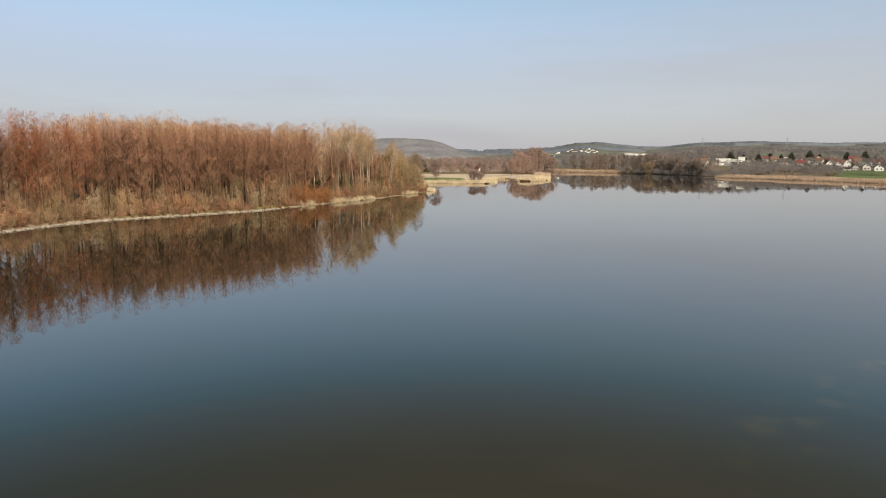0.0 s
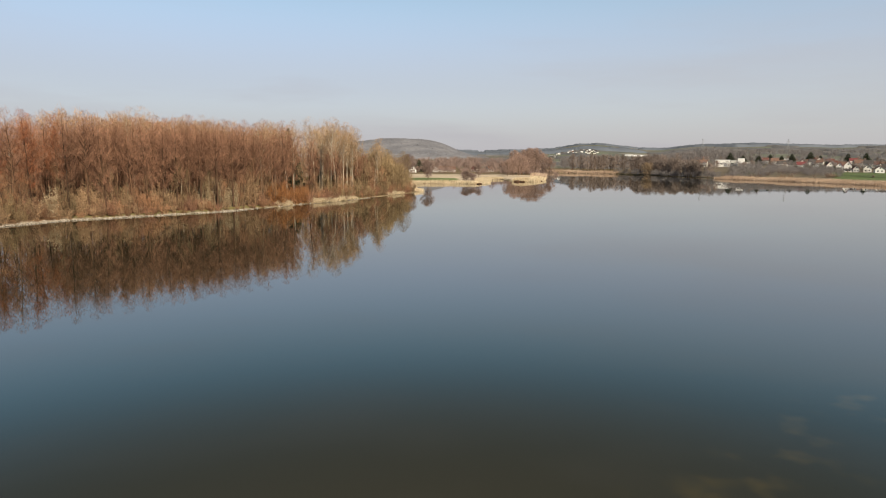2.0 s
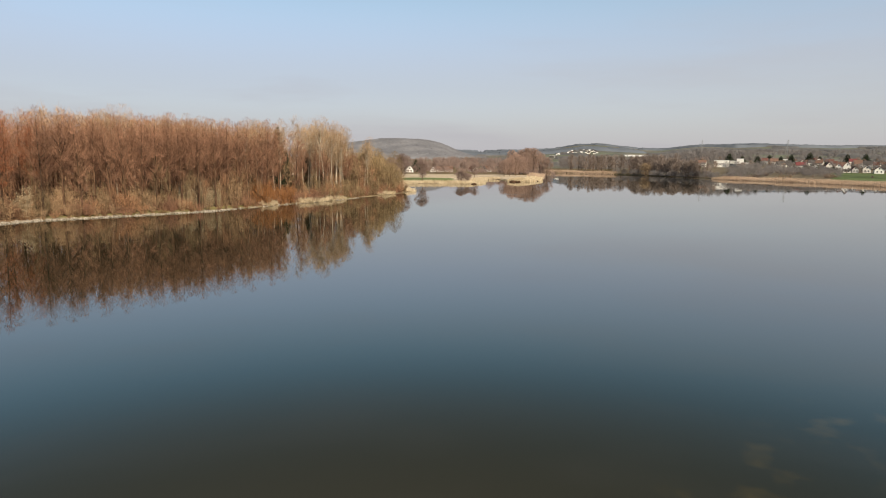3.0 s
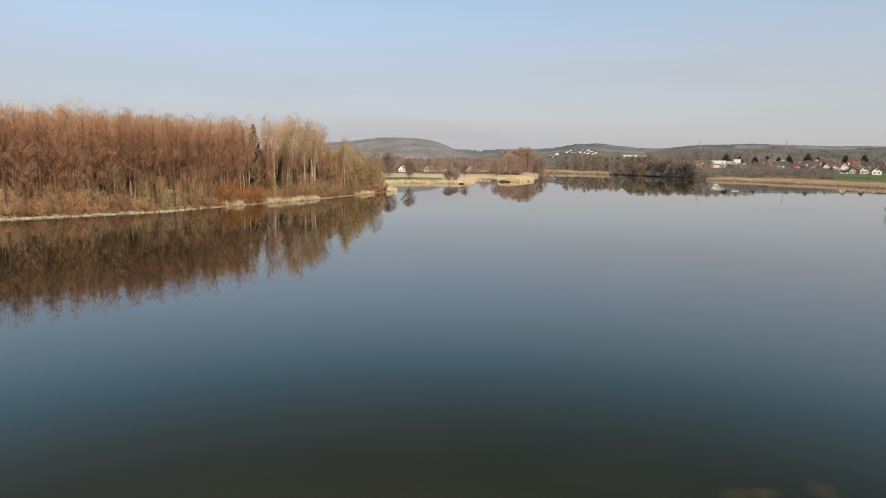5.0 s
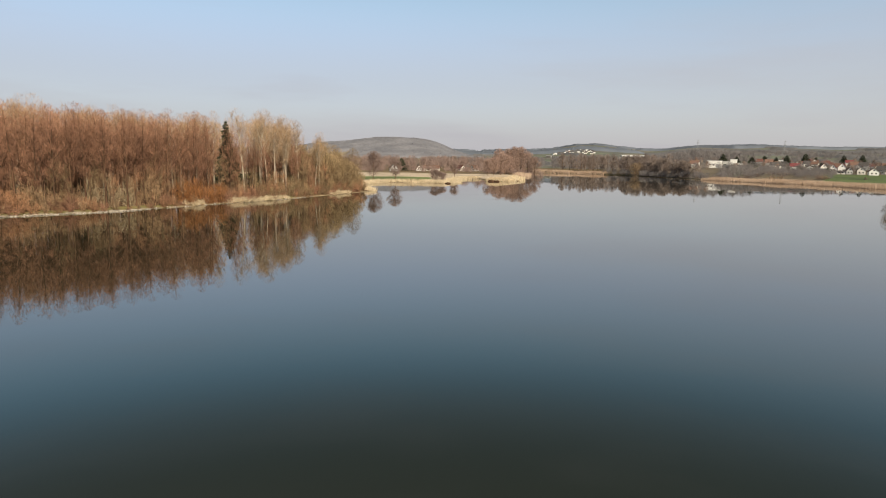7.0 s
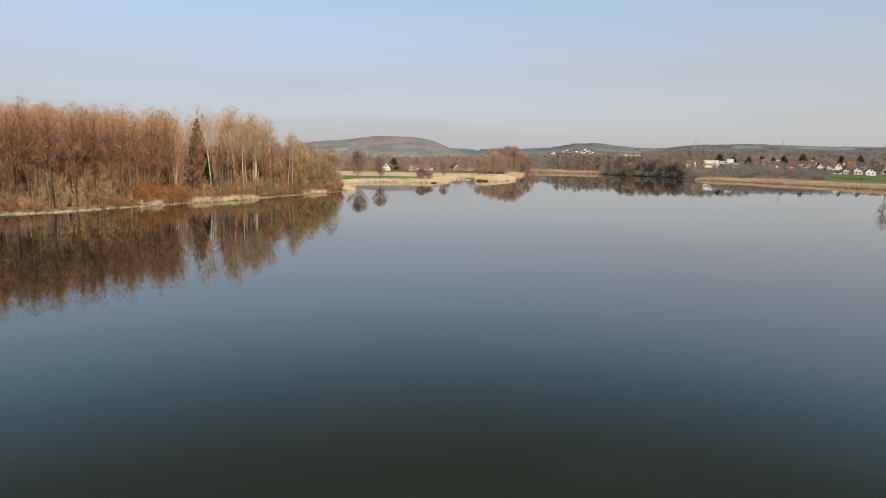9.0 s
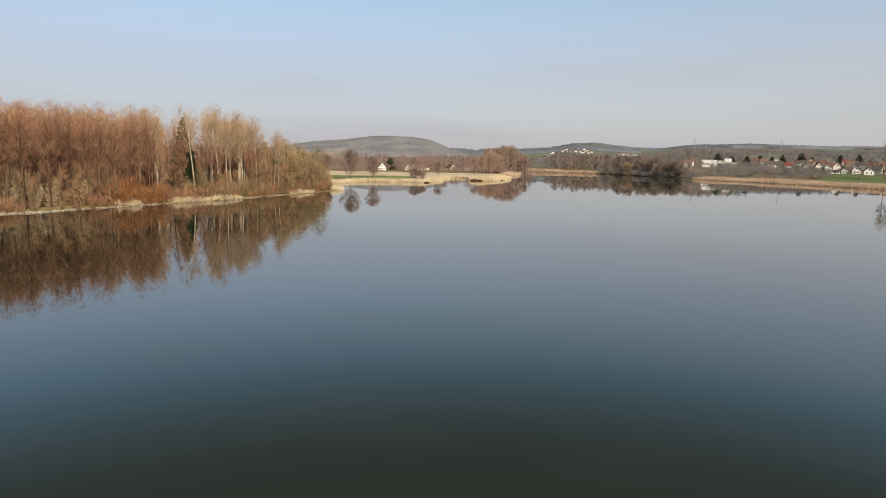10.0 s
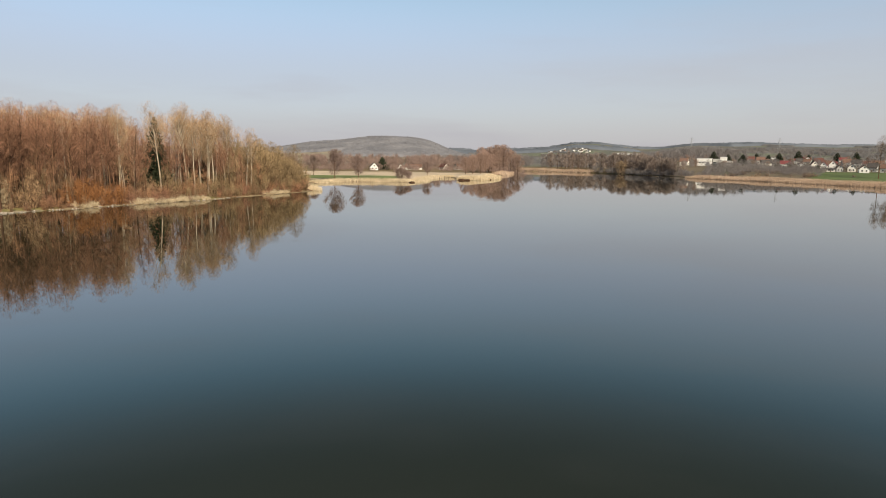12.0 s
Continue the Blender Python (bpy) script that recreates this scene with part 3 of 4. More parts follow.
def ground_z(x, y):
    """The ground's height at one place."""
    p = np.array([x, y]) - SEG_A
    t = np.clip((p * SEG_D).sum(1) / (SEG_D ** 2).sum(1), 0, 1)
    d = math.sqrt(((p - SEG_D * t[:, None]) ** 2).sum(1).min())
    y0, y1 = SEG_A[:, 1], SEG_A[:, 1] + SEG_D[:, 1]
    cut = (y0 > y) != (y1 > y)
    cross = x < SEG_D[cut, 0] * (y - y0[cut]) / SEG_D[cut, 1] + SEG_A[cut, 0]
    d = -d if cross.sum() % 2 else d
    return float(height_at(np.array([x]), np.array([y]), np.array([d]))[0])


def along(points, t):
    """A place on a line of points at t metres, and the way there."""
    for a, b in zip(points, points[1:]):
        n = math.dist(a, b)
        if t <= n:
            w = ((b[0] - a[0]) / n, (b[1] - a[1]) / n)
            return (a[0] + w[0] * t, a[1] + w[1] * t), w
        t -= n
    return points[-1], w


def length_of(points):
    return sum(math.dist(a, b) for a, b in zip(points, points[1:]))


rnd = random.Random(11)

# ---- the wood on the near bank ----
BANK = [(-91, 62), (-82, 100), (-78.5, 121), (-74, 135), (-64, 145), (-48, 163.5), (-44.5, 173), (-33, 197), (-25, 214), (-18, 235), (-9, 261), (-5, 274)]
ALDERS = [bare_tree("alder_tree", "tall bare alder with brown twigs in the lakeside wood", 23.0 + 0.25 * k, 3.0 + 0.25 * (k % 3), 0.2 + 0.06 * (k % 4), 2400, 0.05, M_BARK, M_TWIG_RED, 40 + k, limbs=26, sub=2, up=0.8, girth=0.0095, lean=0.03, twig_len=0.9, wide=0.55, haze=0.2, stout=1.5) for k in range(6)]
RED_ALDERS = [bare_tree("alder_tree", "bare alder with foxy red-brown twigs in the lakeside wood", 23 + 0.5 * k, 3.2, 0.18 + 0.08 * k, 2400, 0.052, M_BARK, M_TWIG_FOX, 50 + k, limbs=26, sub=2, up=0.7, girth=0.009, lean=0.03, twig_len=0.95, wide=0.5, stout=1.4) for k in range(3)]
POPLARS = [bare_tree("poplar_tree", "tall bare poplar with a pale trunk and tan twigs", 26.4 + 0.8 * k, 2.9 + 0.35 * k, 0.42 + 0.05 * (k % 2), 2000, 0.045, M_BARK_PALE, M_TWIG_TAN, 60 + k, limbs=22, up=1.5, lean=0.04, girth=0.0092, twig_len=1.0, stout=1.5, wide=0.62) for k in range(4)]
WILLOWS = [bare_tree("willow_tree", "bare tan-olive willow at the water's edge", 14 + k, 4.8, 0.06, 2300, 0.054, M_BARK, M_TWIG_OLIVE, 80 + k, limbs=24, sub=2, up=0.8, lean=0.06, wide=0.5, haze=0.4) for k in range(3)]
SHRUBS = {k: shrub(n, lab, h, s, 12, int(tw * 1.0), 0.045, b, t, sd, blossom=bl) for k, n, lab, h, s, tw, b, t, sd, bl in (
    ("pink", "shore_shrub", "leafless pinkish-brown shrub on the bank", 4.6, 2.5, 900, M_BARK, M_TWIG_PINK, 1, 0),
    ("olive", "shore_shrub", "olive-green budding shrub on the bank", 6.0, 2.0, 900, M_BARK, M_TWIG_OLIVE, 2, 0),
    ("tan", "young_thicket", "thin pale saplings and dry stalks on the bank", 6.0, 1.9, 800, M_BARK, M_TWIG_TAN, 3, 0),
    ("red", "shore_shrub", "low reddish-brown shrub under the alders", 3.4, 2.3, 900, M_BARK, M_TWIG_RED, 4, 0),
    ("orange", "osier_shrub", "bright orange-brown osier bush at the shore", 6.5, 3.4, 1800, M_BARK, M_TWIG_ORANGE, 5, 0),
    ("blossom", "blossom_shrub", "shrub in cream-white spring blossom on the bank", 6.3, 2.5, 900, M_BARK, M_TWIG_TAN, 6, 2400))}
SPRUCE = spruce("spruce_tree", "dark green spruce among the bare trees", 25.5, 5.4, 7, twigs=6500)

used = set()


def put(proto, x, y, size, group, z=None):
    """The first one is the prototype itself, the rest are copies."""
    turn = rnd.uniform(0, 360)
    zz = ground_z(x, y) - 0.05 if z is None else z
    if proto.name not in used:
        used.add(proto.name)
        proto.matrix_basis = pose(x, y, zz, 0, 0, turn) @ Matrix.Scale(size, 4)
        return tagged(proto, group=group)
    ob = copy_thing(proto, pose(x, y, zz, 0, 0, turn))
    ob.scale = (size, size, size)
    return tagged(ob, group=group)


total = length_of(BANK)


def in_glade(x, y):
    """The thin strip of wood in front of the spruces."""
    u = (257 - y) / 62
    return 0.03 < u < 1.06 and abs(x - (-56.6 + 24.6 * u)) < 6.8


inland = lambda p, w, d: (p[0] - w[1] * d, p[1] + w[0] * d)
row_gap = [6.0, 10.5, 15.5, 21.0, 27.0]
for r, gap in enumerate(row_gap):
    t = 1.5 + r * 1.3
    while t < total - 6:
        p, w = along(BANK, t)
        x, y = inland(p, w, gap + rnd.uniform(-1.6, 1.6))
        east = t / total
        if in_glade(x, y) and rnd.random() < 0.82:
            t += 2.0
            continue
        if east < 0.65 + rnd.uniform(-0.07, 0.05):
            put(rnd.choice(RED_ALDERS if rnd.random() < 1.9 - 5.2 * east else ALDERS), x, y, (0.92 + 0.13 * min(east, 0.45)) * rnd.uniform(0.95, 1.03), "alders of the wood")
            t += rnd.uniform(2.3, 4.1) * (1.0 if r < 3 else 1.6)
        elif east < 0.87:
            if rnd.random() < 0.7:
                put(rnd.choice(POPLARS), x, y, rnd.uniform(0.86, 0.98) * (0.9 if r == 0 else 1.0) * (1 - 0.25 * max(0, east - 0.84) / 0.06), "poplars of the wood")
            else:
                put(rnd.choice(ALDERS), x, y, rnd.uniform(0.6, 0.85), "alders of the wood")
            t += rnd.uniform(3.4, 5.6)
        else:
            put(rnd.choice(WILLOWS), x, y, rnd.uniform(0.75, 1.05) + 2.2 * max(0, 0.99 - east), "willows of the headland")
            t += rnd.uniform(3.5, 5.5)


def woods(name, label, places, tint, seed, per=150, width=0.3, trunk=True, bark=M_BARK, reach=0.08, rise=0.45):
    """Uncountable trees further back, joined into one mesh: trunks and twig sprays."""
    rng = np.random.default_rng(seed)
    P = np.array(places)  # x, y, z, height, radius
    n = len(P)
    k = np.repeat(np.arange(n), per)
    g, az = rng.random(n * per) ** 0.7, rng.random(n * per) * 2 * np.pi
    r = P[k, 4] * np.sqrt(np.clip(1 - np.clip((g - 0.55) / 0.46, 0, 1) ** 2.4, 0, 1)) * (0.55 + 0.45 * np.clip(g / 0.5, 0, 1)) * np.sqrt(rng.random(n * per))
    base = np.stack([P[k, 0] + np.cos(az) * r, P[k, 1] + np.sin(az) * r, P[k, 2] + P[k, 3] * (0.06 + 0.9 * g)], 1)
    way = unit(rng.normal(0, 0.5, (n * per, 3)) + np.array([0, 0, rise])) * (P[k, 3] * reach * rng.uniform(0.6, 1.4, n * per))[:, None]
    cv, cf = slivers(base, way, width * rng.uniform(0.6, 1.4, n * per), rng)
    top = new(name)
    child("twigs", fast_mesh("twigs", cv, cf, tint), top)
    if trunk:
        s = np.linspace(0, 0.8, 4)
        path = P[:, None, :3] + np.stack([np.zeros((n, 4)), np.zeros((n, 4)), s * P[:, 3:4]], -1)
        path[:, 1:, :2] += rng.normal(0, 0.15, (n, 3, 2))
        v, f = tubes(path, P[:, 3:4] * 0.011 * (1 - s) + 0.02, 4)
        child("trunks", fast_mesh("trunks", v, f, bark, True), top)
    return tagged(top, label, "woodland", kind="stuff")


# tall poplars standing behind the front rows
for i in range(54):
    e = rnd.uniform(0.5, 0.88)
    p, w = along(BANK, e * total)
    x, y = inland(p, w, rnd.uniform(36, 72))
    if not in_glade(x, y):
        put(rnd.choice(POPLARS), x, y, rnd.uniform(0.84, 0.98) * (1 - 0.2 * max(0, e - 0.8) / 0.08), "poplars of the wood")

for x, y, s in ((-50, 282, 1.0), (-58, 290, 1.05), (-66, 280, 1.0), (-72, 292, 1.06), (-44, 292, 0.95), (-63, 300, 1.08), (-78, 284, 1.0), (-54, 302, 1.05), (-37, 285, 0.9), (-85, 300, 1.05), (-46, 274, 0.92), (-52, 272, 0.95), (-62, 276, 0.98), (-55, 294, 0.98), (-48, 300, 0.95), (-66, 270, 0.95), (-41, 270, 0.85)):
    put(rnd.choice(POPLARS), x, y, s, "poplars of the wood")
inner = []
t = 0.0
while t < total + 10:
    for gap in np.arange(32, 92, 6.0):
        p, w = along(BANK, min(t, total - 1))
        x, y = inland(p, w, gap + rnd.uniform(-2.5, 2.5))
        e = t / total
        if in_glade(x, y):
            continue
        inner.append((x, y, 1.1, rnd.uniform(21.5, 25) * (0.78 + 0.36 * min(e, 0.45)) * (1 - 0.5 * max(0, e - 0.86) / 0.14) + (3.5 if 0.4 < e < 0.85 and gap > 50 else 0), rnd.uniform(2.2, 3.4)))
    t += 4.5
woods("wood_interior", "dense reddish bare trees deeper in the lakeside wood", [q for q in inner if q[3] < 24.5], M_TWIG_RED, 21, per=230, width=0.1)
woods("wood_interior", "tall tan bare trees deeper in the lakeside wood", [q for q in inner if q[3] >= 24.5], M_TWIG_TAN, 22, per=230, width=0.1)

# willows behind the headland and along the inner bay
for i in range(30):
    u = rnd.random()
    put(rnd.choice(WILLOWS), -15 - 26 * u + rnd.uniform(-8, 4), 280 + 50 * u + rnd.uniform(-10, 4), rnd.uniform(0.55, 0.95), "willows of the headland")

for x, y, s in ((-12, 268, 0.8), (-10.5, 275, 0.62), (-14, 280, 0.7), (-16.5, 262, 0.95), (-19, 272, 1.0), (-20, 285, 0.75), (-22, 254, 1.05), (-15, 255, 0.7), (-25, 265, 1.1), (-23, 246, 1.0)):
    put(rnd.choice(WILLOWS), x, y, s, "willows of the headland")
SAPLINGS = [bare_tree("sapling", "thin young tree on the wooded bank", 8.5 + k, 1.3, 0.3, 420, 0.03, (M_BARK, M_BARK, M_BARK)[k], (M_TWIG_PINK, M_TWIG_TAN, M_TWIG_OLIVE)[k], 90 + k, limbs=10, sub=2, up=1.1, lean=0.08, girth=0.0065, sides=5) for k in range(3)]
for i in range(90):
    p, w = along(BANK, rnd.uniform(10, total - 10))
    x, y = inland(p, w, rnd.uniform(2.5, 8.5))
    put(rnd.choice(SAPLINGS), x, y, rnd.uniform(0.6, 1.35), "saplings of the bank")
for i in range(26):
    u = rnd.random()
    put(SHRUBS[rnd.choice(["olive", "tan", "pink"])], -11 - 17 * u + rnd.uniform(-5, 1), 282 + 52 * u + rnd.uniform(-4, 4), rnd.uniform(0.6, 1.2), "undergrowth of the bank")

# undergrowth along the bank
for row, (gap, step) in enumerate(((1.7, 2.0), (3.6, 2.3), (6.2, 2.7), (9.0, 3.2))):
    t = 1.0
    while t < total - 2:
        p, w = along(BANK, t)
        x, y = inland(p, w, gap + rnd.uniform(-0.7, 0.7))
        if (-47 < x and 180 < y < 199) or (-60 < x and 162 < y < 176):
            t += 1.5
            if row:
                continue
        kind = rnd.choice(["pink", "pink", "olive", "tan", "tan", "red", "red"] if t / total < 0.7 else ["olive", "olive", "pink", "red"])
        put(SHRUBS[kind], x, y, (rnd.uniform(0.55, 1.2) + 0.18 * row) * (0.7 if row == 0 else 1), "undergrowth of the bank")
        t += step * rnd.uniform(0.7, 1.4)
for x, y, s in ((-77.5, 138.0, 1.15), (-56.0, 166.5, 1.15), (-53.5, 169.5, 1.3), (-50.5, 172.5, 1.15)):
    put(SHRUBS["blossom"], x, y, s, "blossoming shrubs")
for x, y, s in ((-41.5, 184.5, 1.15), (-39.5, 189, 1.3), (-37.0, 192.5, 1.15), (-43.5, 190, 1.35)):
    put(SHRUBS["orange"], x, y, s, "osier bushes")
for x, y, s in ((-56.6, 257, 0.98), (-69.5, 256, 0.87), (-52, 251, 0.6), (-44.5, 253, 0.6), (-38.5, 247, 0.5), (-63, 247, 0.55)):
    put(SPRUCE, x, y, s, "spruces in the wood")


# ---- reeds ----
def reed_bed(name, label, line, depth, tall, count, tint, seed, width=0.14):
    """A band of dry reed along a shore line, one mesh of blades."""
    rng = np.random.default_rng(seed)
    ln = length_of(line)
    knots = np.array(line, float)
    seg = np.hypot(*np.diff(knots, axis=0).T)
    cum = np.concatenate([[0], seg.cumsum()])
    t = rng.random(count) * ln
    i = np.clip(np.searchsorted(cum, t) - 1, 0, len(seg) - 1)
    w = np.diff(knots, axis=0)[i] / seg[i][:, None]
    q = np.clip(rng.normal(0, depth / 2.5, count), -depth * 0.55, depth)
    base = knots[i] + w * (t - cum[i])[:, None] + np.column_stack([-w[:, 1], w[:, 0]]) * q[:, None]
    z = np.maximum(height_at(base[:, 0], base[:, 1]), -0.3)
    clump = 0.92 + 0.1 * wander(base[:, 0], base[:, 1], 11.0, seed)
    way = rng.normal(0, 0.2, (count, 3)) * tall
    way[:, 2] = tall * clump * rng.uniform(0.72, 1.05, count)
    v, f = slivers(np.column_stack([base, z]), way, width * rng.uniform(0.6, 1.5, count), rng)
    return tagged(new(name, fast_mesh(name, v, f, tint)), label, "reeds", kind="stuff")


reed_bed("reed_bed", "pale dry reeds on the spit by the meadow", [(52, 428), (60, 424), (69, 440), (76, 466), (80, 492)], 7, 2.6, 12000, M_REED, 31, 0.14)
reed_bed("reed_bed", "pale dry reeds along the meadow's bay", [(-21, 348), (-10, 377), (9, 381), (26, 376), (31, 396), (31, 432), (38, 474), (49, 484)], 6, 1.9, 14000, M_REED, 32, 0.12)
reed_bed("reed_bed", "pale dry reeds behind the headland", [(-5, 276), (-11, 291), (-22, 312), (-27, 332)], 4, 2.2, 4000, M_REED, 33, 0.1)
reed_bed("reed_bed", "brown reed belt on the far end of the lake", [(90, 560), (101, 620), (115, 740), (121, 830), (165, 792), (208, 738)], 9, 3.0, 24000, M_REED_BROWN, 34, 0.13)
reed_bed("reed_bed", "brown reed belt before the village meadow", [(243, 545), (262, 494), (274, 450), (284, 376), (294, 302), (300, 200)], 14, 2.9, 44000, M_REED_BROWN, 35, 0.12)


def reed_tuft(seed):
    rng = np.random.default_rng(seed)
    n = 260
    a, r = rng.random(n) * 6.28, 0.9 * rng.random(n) ** 0.6
    base = np.column_stack([np.cos(a) * r * 1.3, np.sin(a) * r, np.zeros(n)])
    tall = rng.uniform(0.5, 1.9, n) * (1 - 0.55 * (r / 0.9) ** 2)
    way = np.column_stack([np.cos(a) * r * 0.9, np.sin(a) * r * 0.9, tall]) + rng.normal(0, 0.22, (n, 3)) * np.array([1.4, 1.4, 0.6])
    v, f = slivers(base, way, rng.uniform(0.05, 0.11, n), rng)
    return tagged(new("reed_tuft", fast_mesh("reed_tuft", v, f, M_REED)), "tuft of straw-pale dry reed on the bank", "reeds")


TUFTS = [reed_tuft(k) for k in range(3)]
t = 118.0
while t < total:
    p, w = along(BANK, t)
    if noise.noise((t * 0.09, 3.3, 0)) > (0.45 if p[1] < 196 else -0.08):
        x, y = inland(p, w, 1.0 + rnd.uniform(-0.5, 1.2))
        put(rnd.choice(TUFTS), x, y, rnd.uniform(0.4, 1.1), "reed tufts of the wooded bank", max(0.0, ground_z(x, y) - 0.05))
    t += rnd.uniform(0.45, 1.2)


def shore_stones():
    """Pale riprap along the wooded bank."""
    rng = np.random.default_rng(8)
    bm = bmesh.new()
    bmesh.ops.create_icosphere(bm, subdivisions=1, radius=1)
    bv = np.array([v.co[:] for v in bm.verts])
    bf = np.array([[v.index for v in f.verts] for f in bm.faces])
    bm.free()
    vs, fs = [], []
    k = 0
    for t in np.arange(0, 190, 0.075):
        thick = 0.62 + 0.5 * noise.noise((t * 0.11, 1.7, 0)) + 0.35 * noise.noise((t * 0.5, 5.2, 0))
        if rng.random() > thick * (0.2 if t > 122 else 1.3):
            continue
        p, w = along(BANK, t)
        q = rng.uniform(-0.5, 0.5 + 1.1 * max(0.0, thick))
        x, y = p[0] - w[1] * q, p[1] + w[0] * q
        s = rng.uniform(0.1, 0.26)
        v = bv * (1 + rng.normal(0, 0.14, bv.shape)) * np.array([1, rng.uniform(0.7, 1.2), 0.65]) * s
        c, sn = np.cos(t * 7), np.sin(t * 7)
        v = v @ np.array([[c, -sn, 0], [sn, c, 0], [0, 0, 1]]) + np.array([x, y, max(0.0, 0.16 * q) + 0.05])
        vs.append(v)
        fs.append(bf + k)
        k += len(bv)
    tagged(new("shore_stones", fast_mesh("shore_stones", np.concatenate(vs), np.concatenate(fs), M_STONE)), "line of pale stones along the wooded waterline", "stones", kind="stuff")


shore_stones()

# ---- trees of the middle distance ----
MID = {k: bare_tree(n, lab, h, s, cl, tw, wd, b, t, sd, limbs=lm, sub=2, sides=5, up=0.8, girth=0.012, twig_len=tl) for k, n, lab, h, s, cl, tw, wd, b, t, sd, tl, lm in (
    ("round", "meadow_tree", "round-crowned bare tree on the meadow's shore", 17, 6.4, 0.14, 7000, 0.085, M_BARK, M_TWIG_RUST, 101, 1.0, 22),
    ("thin", "meadow_tree", "slender bare tree on the meadow's shore", 11.5, 4.0, 0.16, 3200, 0.075, M_BARK, M_TWIG_RUST, 102, 1.1, 20),
    ("bush", "meadow_bush", "round leafless bush by the bay", 7, 4.4, 0.02, 3200, 0.085, M_BARK, M_TWIG_RUST, 103, 1.0, 16),
    ("tall", "willow_tree", "tall bare pinkish-brown willow behind the reeds", 23, 8.0, 0.05, 4200, 0.12, M_BARK, M_TWIG_ROSE, 104, 1.8, 18),
    ("grey", "field_tree", "bare grey-brown tree in the belt across the fields", 16, 5.5, 0.03, 480, 0.32, M_BARK, M_TWIG_GREY_HAZED, 105, 2.0, 9),
    ("carr", "carr_tree", "dark bare tree of the wet wood at the shore", 17, 5.0, 0.02, 720, 0.23, M_BARK, M_TWIG_DARK, 106, 1.8, 9),
    ("rust", "field_tree", "reddish-brown bare tree across the fields", 14, 5.2, 0.02, 480, 0.32, M_BARK, M_TWIG_RUST, 107, 2.0, 9))}
for k, x, y, s, g in (("round", -16.5, 380, 1.0, "meadow trees"), ("thin", -4.4, 386, 1.2, "meadow trees"), ("bush", 18.5, 387, 1.0, "meadow bushes"), ("bush", 22.5, 389, 0.8, "meadow bushes"),
                      ("thin", 31, 476, 1.0, "meadow trees"), ("round", -44, 455, 0.8, "meadow trees"), ("thin", -50, 420, 1.1, "meadow trees")):
    put(MID[k], x, y, s, g)
for x, y, s in ((60, 548, 0.62), (95, 660, 0.75), (80, 643, 0.95), (116, 668, 0.95), (91, 651, 1.0), (66, 560, 0.72), (74, 585, 0.8), (80, 612, 0.85), (88, 640, 0.8), (70, 620, 0.7), (86, 654, 1.1), (94, 664, 1.2), (102, 670, 1.22), (110, 678, 1.1), (99, 685, 1.2), (81, 678, 1.1)):
    put(MID["tall"], x, y, s, "willows by the far reeds")
for i in range(84):
    u = rnd.random()
    x, y = 212 + 30 * u + rnd.uniform(3, 34 - 24 * u), 745 - 160 * u + rnd.uniform(-8, 25)
    put(MID["carr"], x, y, rnd.uniform(0.85, 1.3) * (1.05 - 0.3 * u), "trees of the wet wood")
for i in range(34):
    x = rnd.uniform(176, 310)
    put(MID["carr"], x, 850 + rnd.uniform(0, 60) - (x - 150) * 0.2, rnd.uniform(1.0, 1.4), "trees of the wet wood")
for x, y, s in ((-11, 685, 0.8), (7, 708, 0.7), (-44, 690, 0.75), (28, 718, 0.8), (44, 736, 0.9), (72, 741, 0.85), (-64, 681, 0.9), (-23, 676, 0.5)):
    put(MID["rust"], x, y, s, "trees round the farm")
for i in range(110):
    x = rnd.uniform(-420, 130)
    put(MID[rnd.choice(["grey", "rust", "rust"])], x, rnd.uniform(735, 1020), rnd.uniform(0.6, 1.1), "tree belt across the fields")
belt = []
for i in range(620):
    x = rnd.uniform(-520, 135)
    y = rnd.uniform(735, 1100)
    belt.append((x, y, ground_z(x, y), rnd.uniform(8, 16), rnd.uniform(3.5, 6.5)))
for i in range(240):
    x, y = rnd.uniform(-260, 125), 622 + 100 * rnd.random() ** 0.7
    belt.append((x, y, ground_z(x, y), rnd.uniform(2.5, 6.5), rnd.uniform(2.5, 4.5)))
woods("tree_belt", "hazy reddish-brown bare trees and hedges across the fields", belt, M_TWIG_RUST, 24, per=120, width=0.3, reach=0.26, rise=1.3, bark=M_TWIG_RUST)
belt = []
for i in range(300):
    q = rnd.uniform(0.44, 0.625)
    y = rnd.uniform(535, 690) - 420 * max(0, q - 0.52)
    belt.append((20 + q * (y - 20), y, ground_z(20 + q * (y - 20), y), rnd.uniform(2, 5) * (1.25 - 2.5 * max(0, q - 0.5)), rnd.uniform(2.5, 4)))
for i in range(330):
    q, y = rnd.uniform(0.4, 0.8), rnd.uniform(690, 1010)
    belt.append((20 + q * (y - 20), y, ground_z(20 + q * (y - 20), y), rnd.uniform(4, 8), rnd.uniform(2.5, 4.5)))
for i in range(110):
    u = rnd.random()
    x, y = 205 + 42 * u + rnd.uniform(0, 10), 738 - 180 * u + rnd.uniform(-4, 12)
    belt.append((x, y, max(0.1, ground_z(x, y)), rnd.uniform(2.5, 6), rnd.uniform(2, 3.5)))
woods("tree_belt", "brown scrub and garden trees round the village", belt, M_TWIG_FAR_HAZED, 25, per=150, width=0.13, reach=0.3, rise=0.9, trunk=False)
belt = []
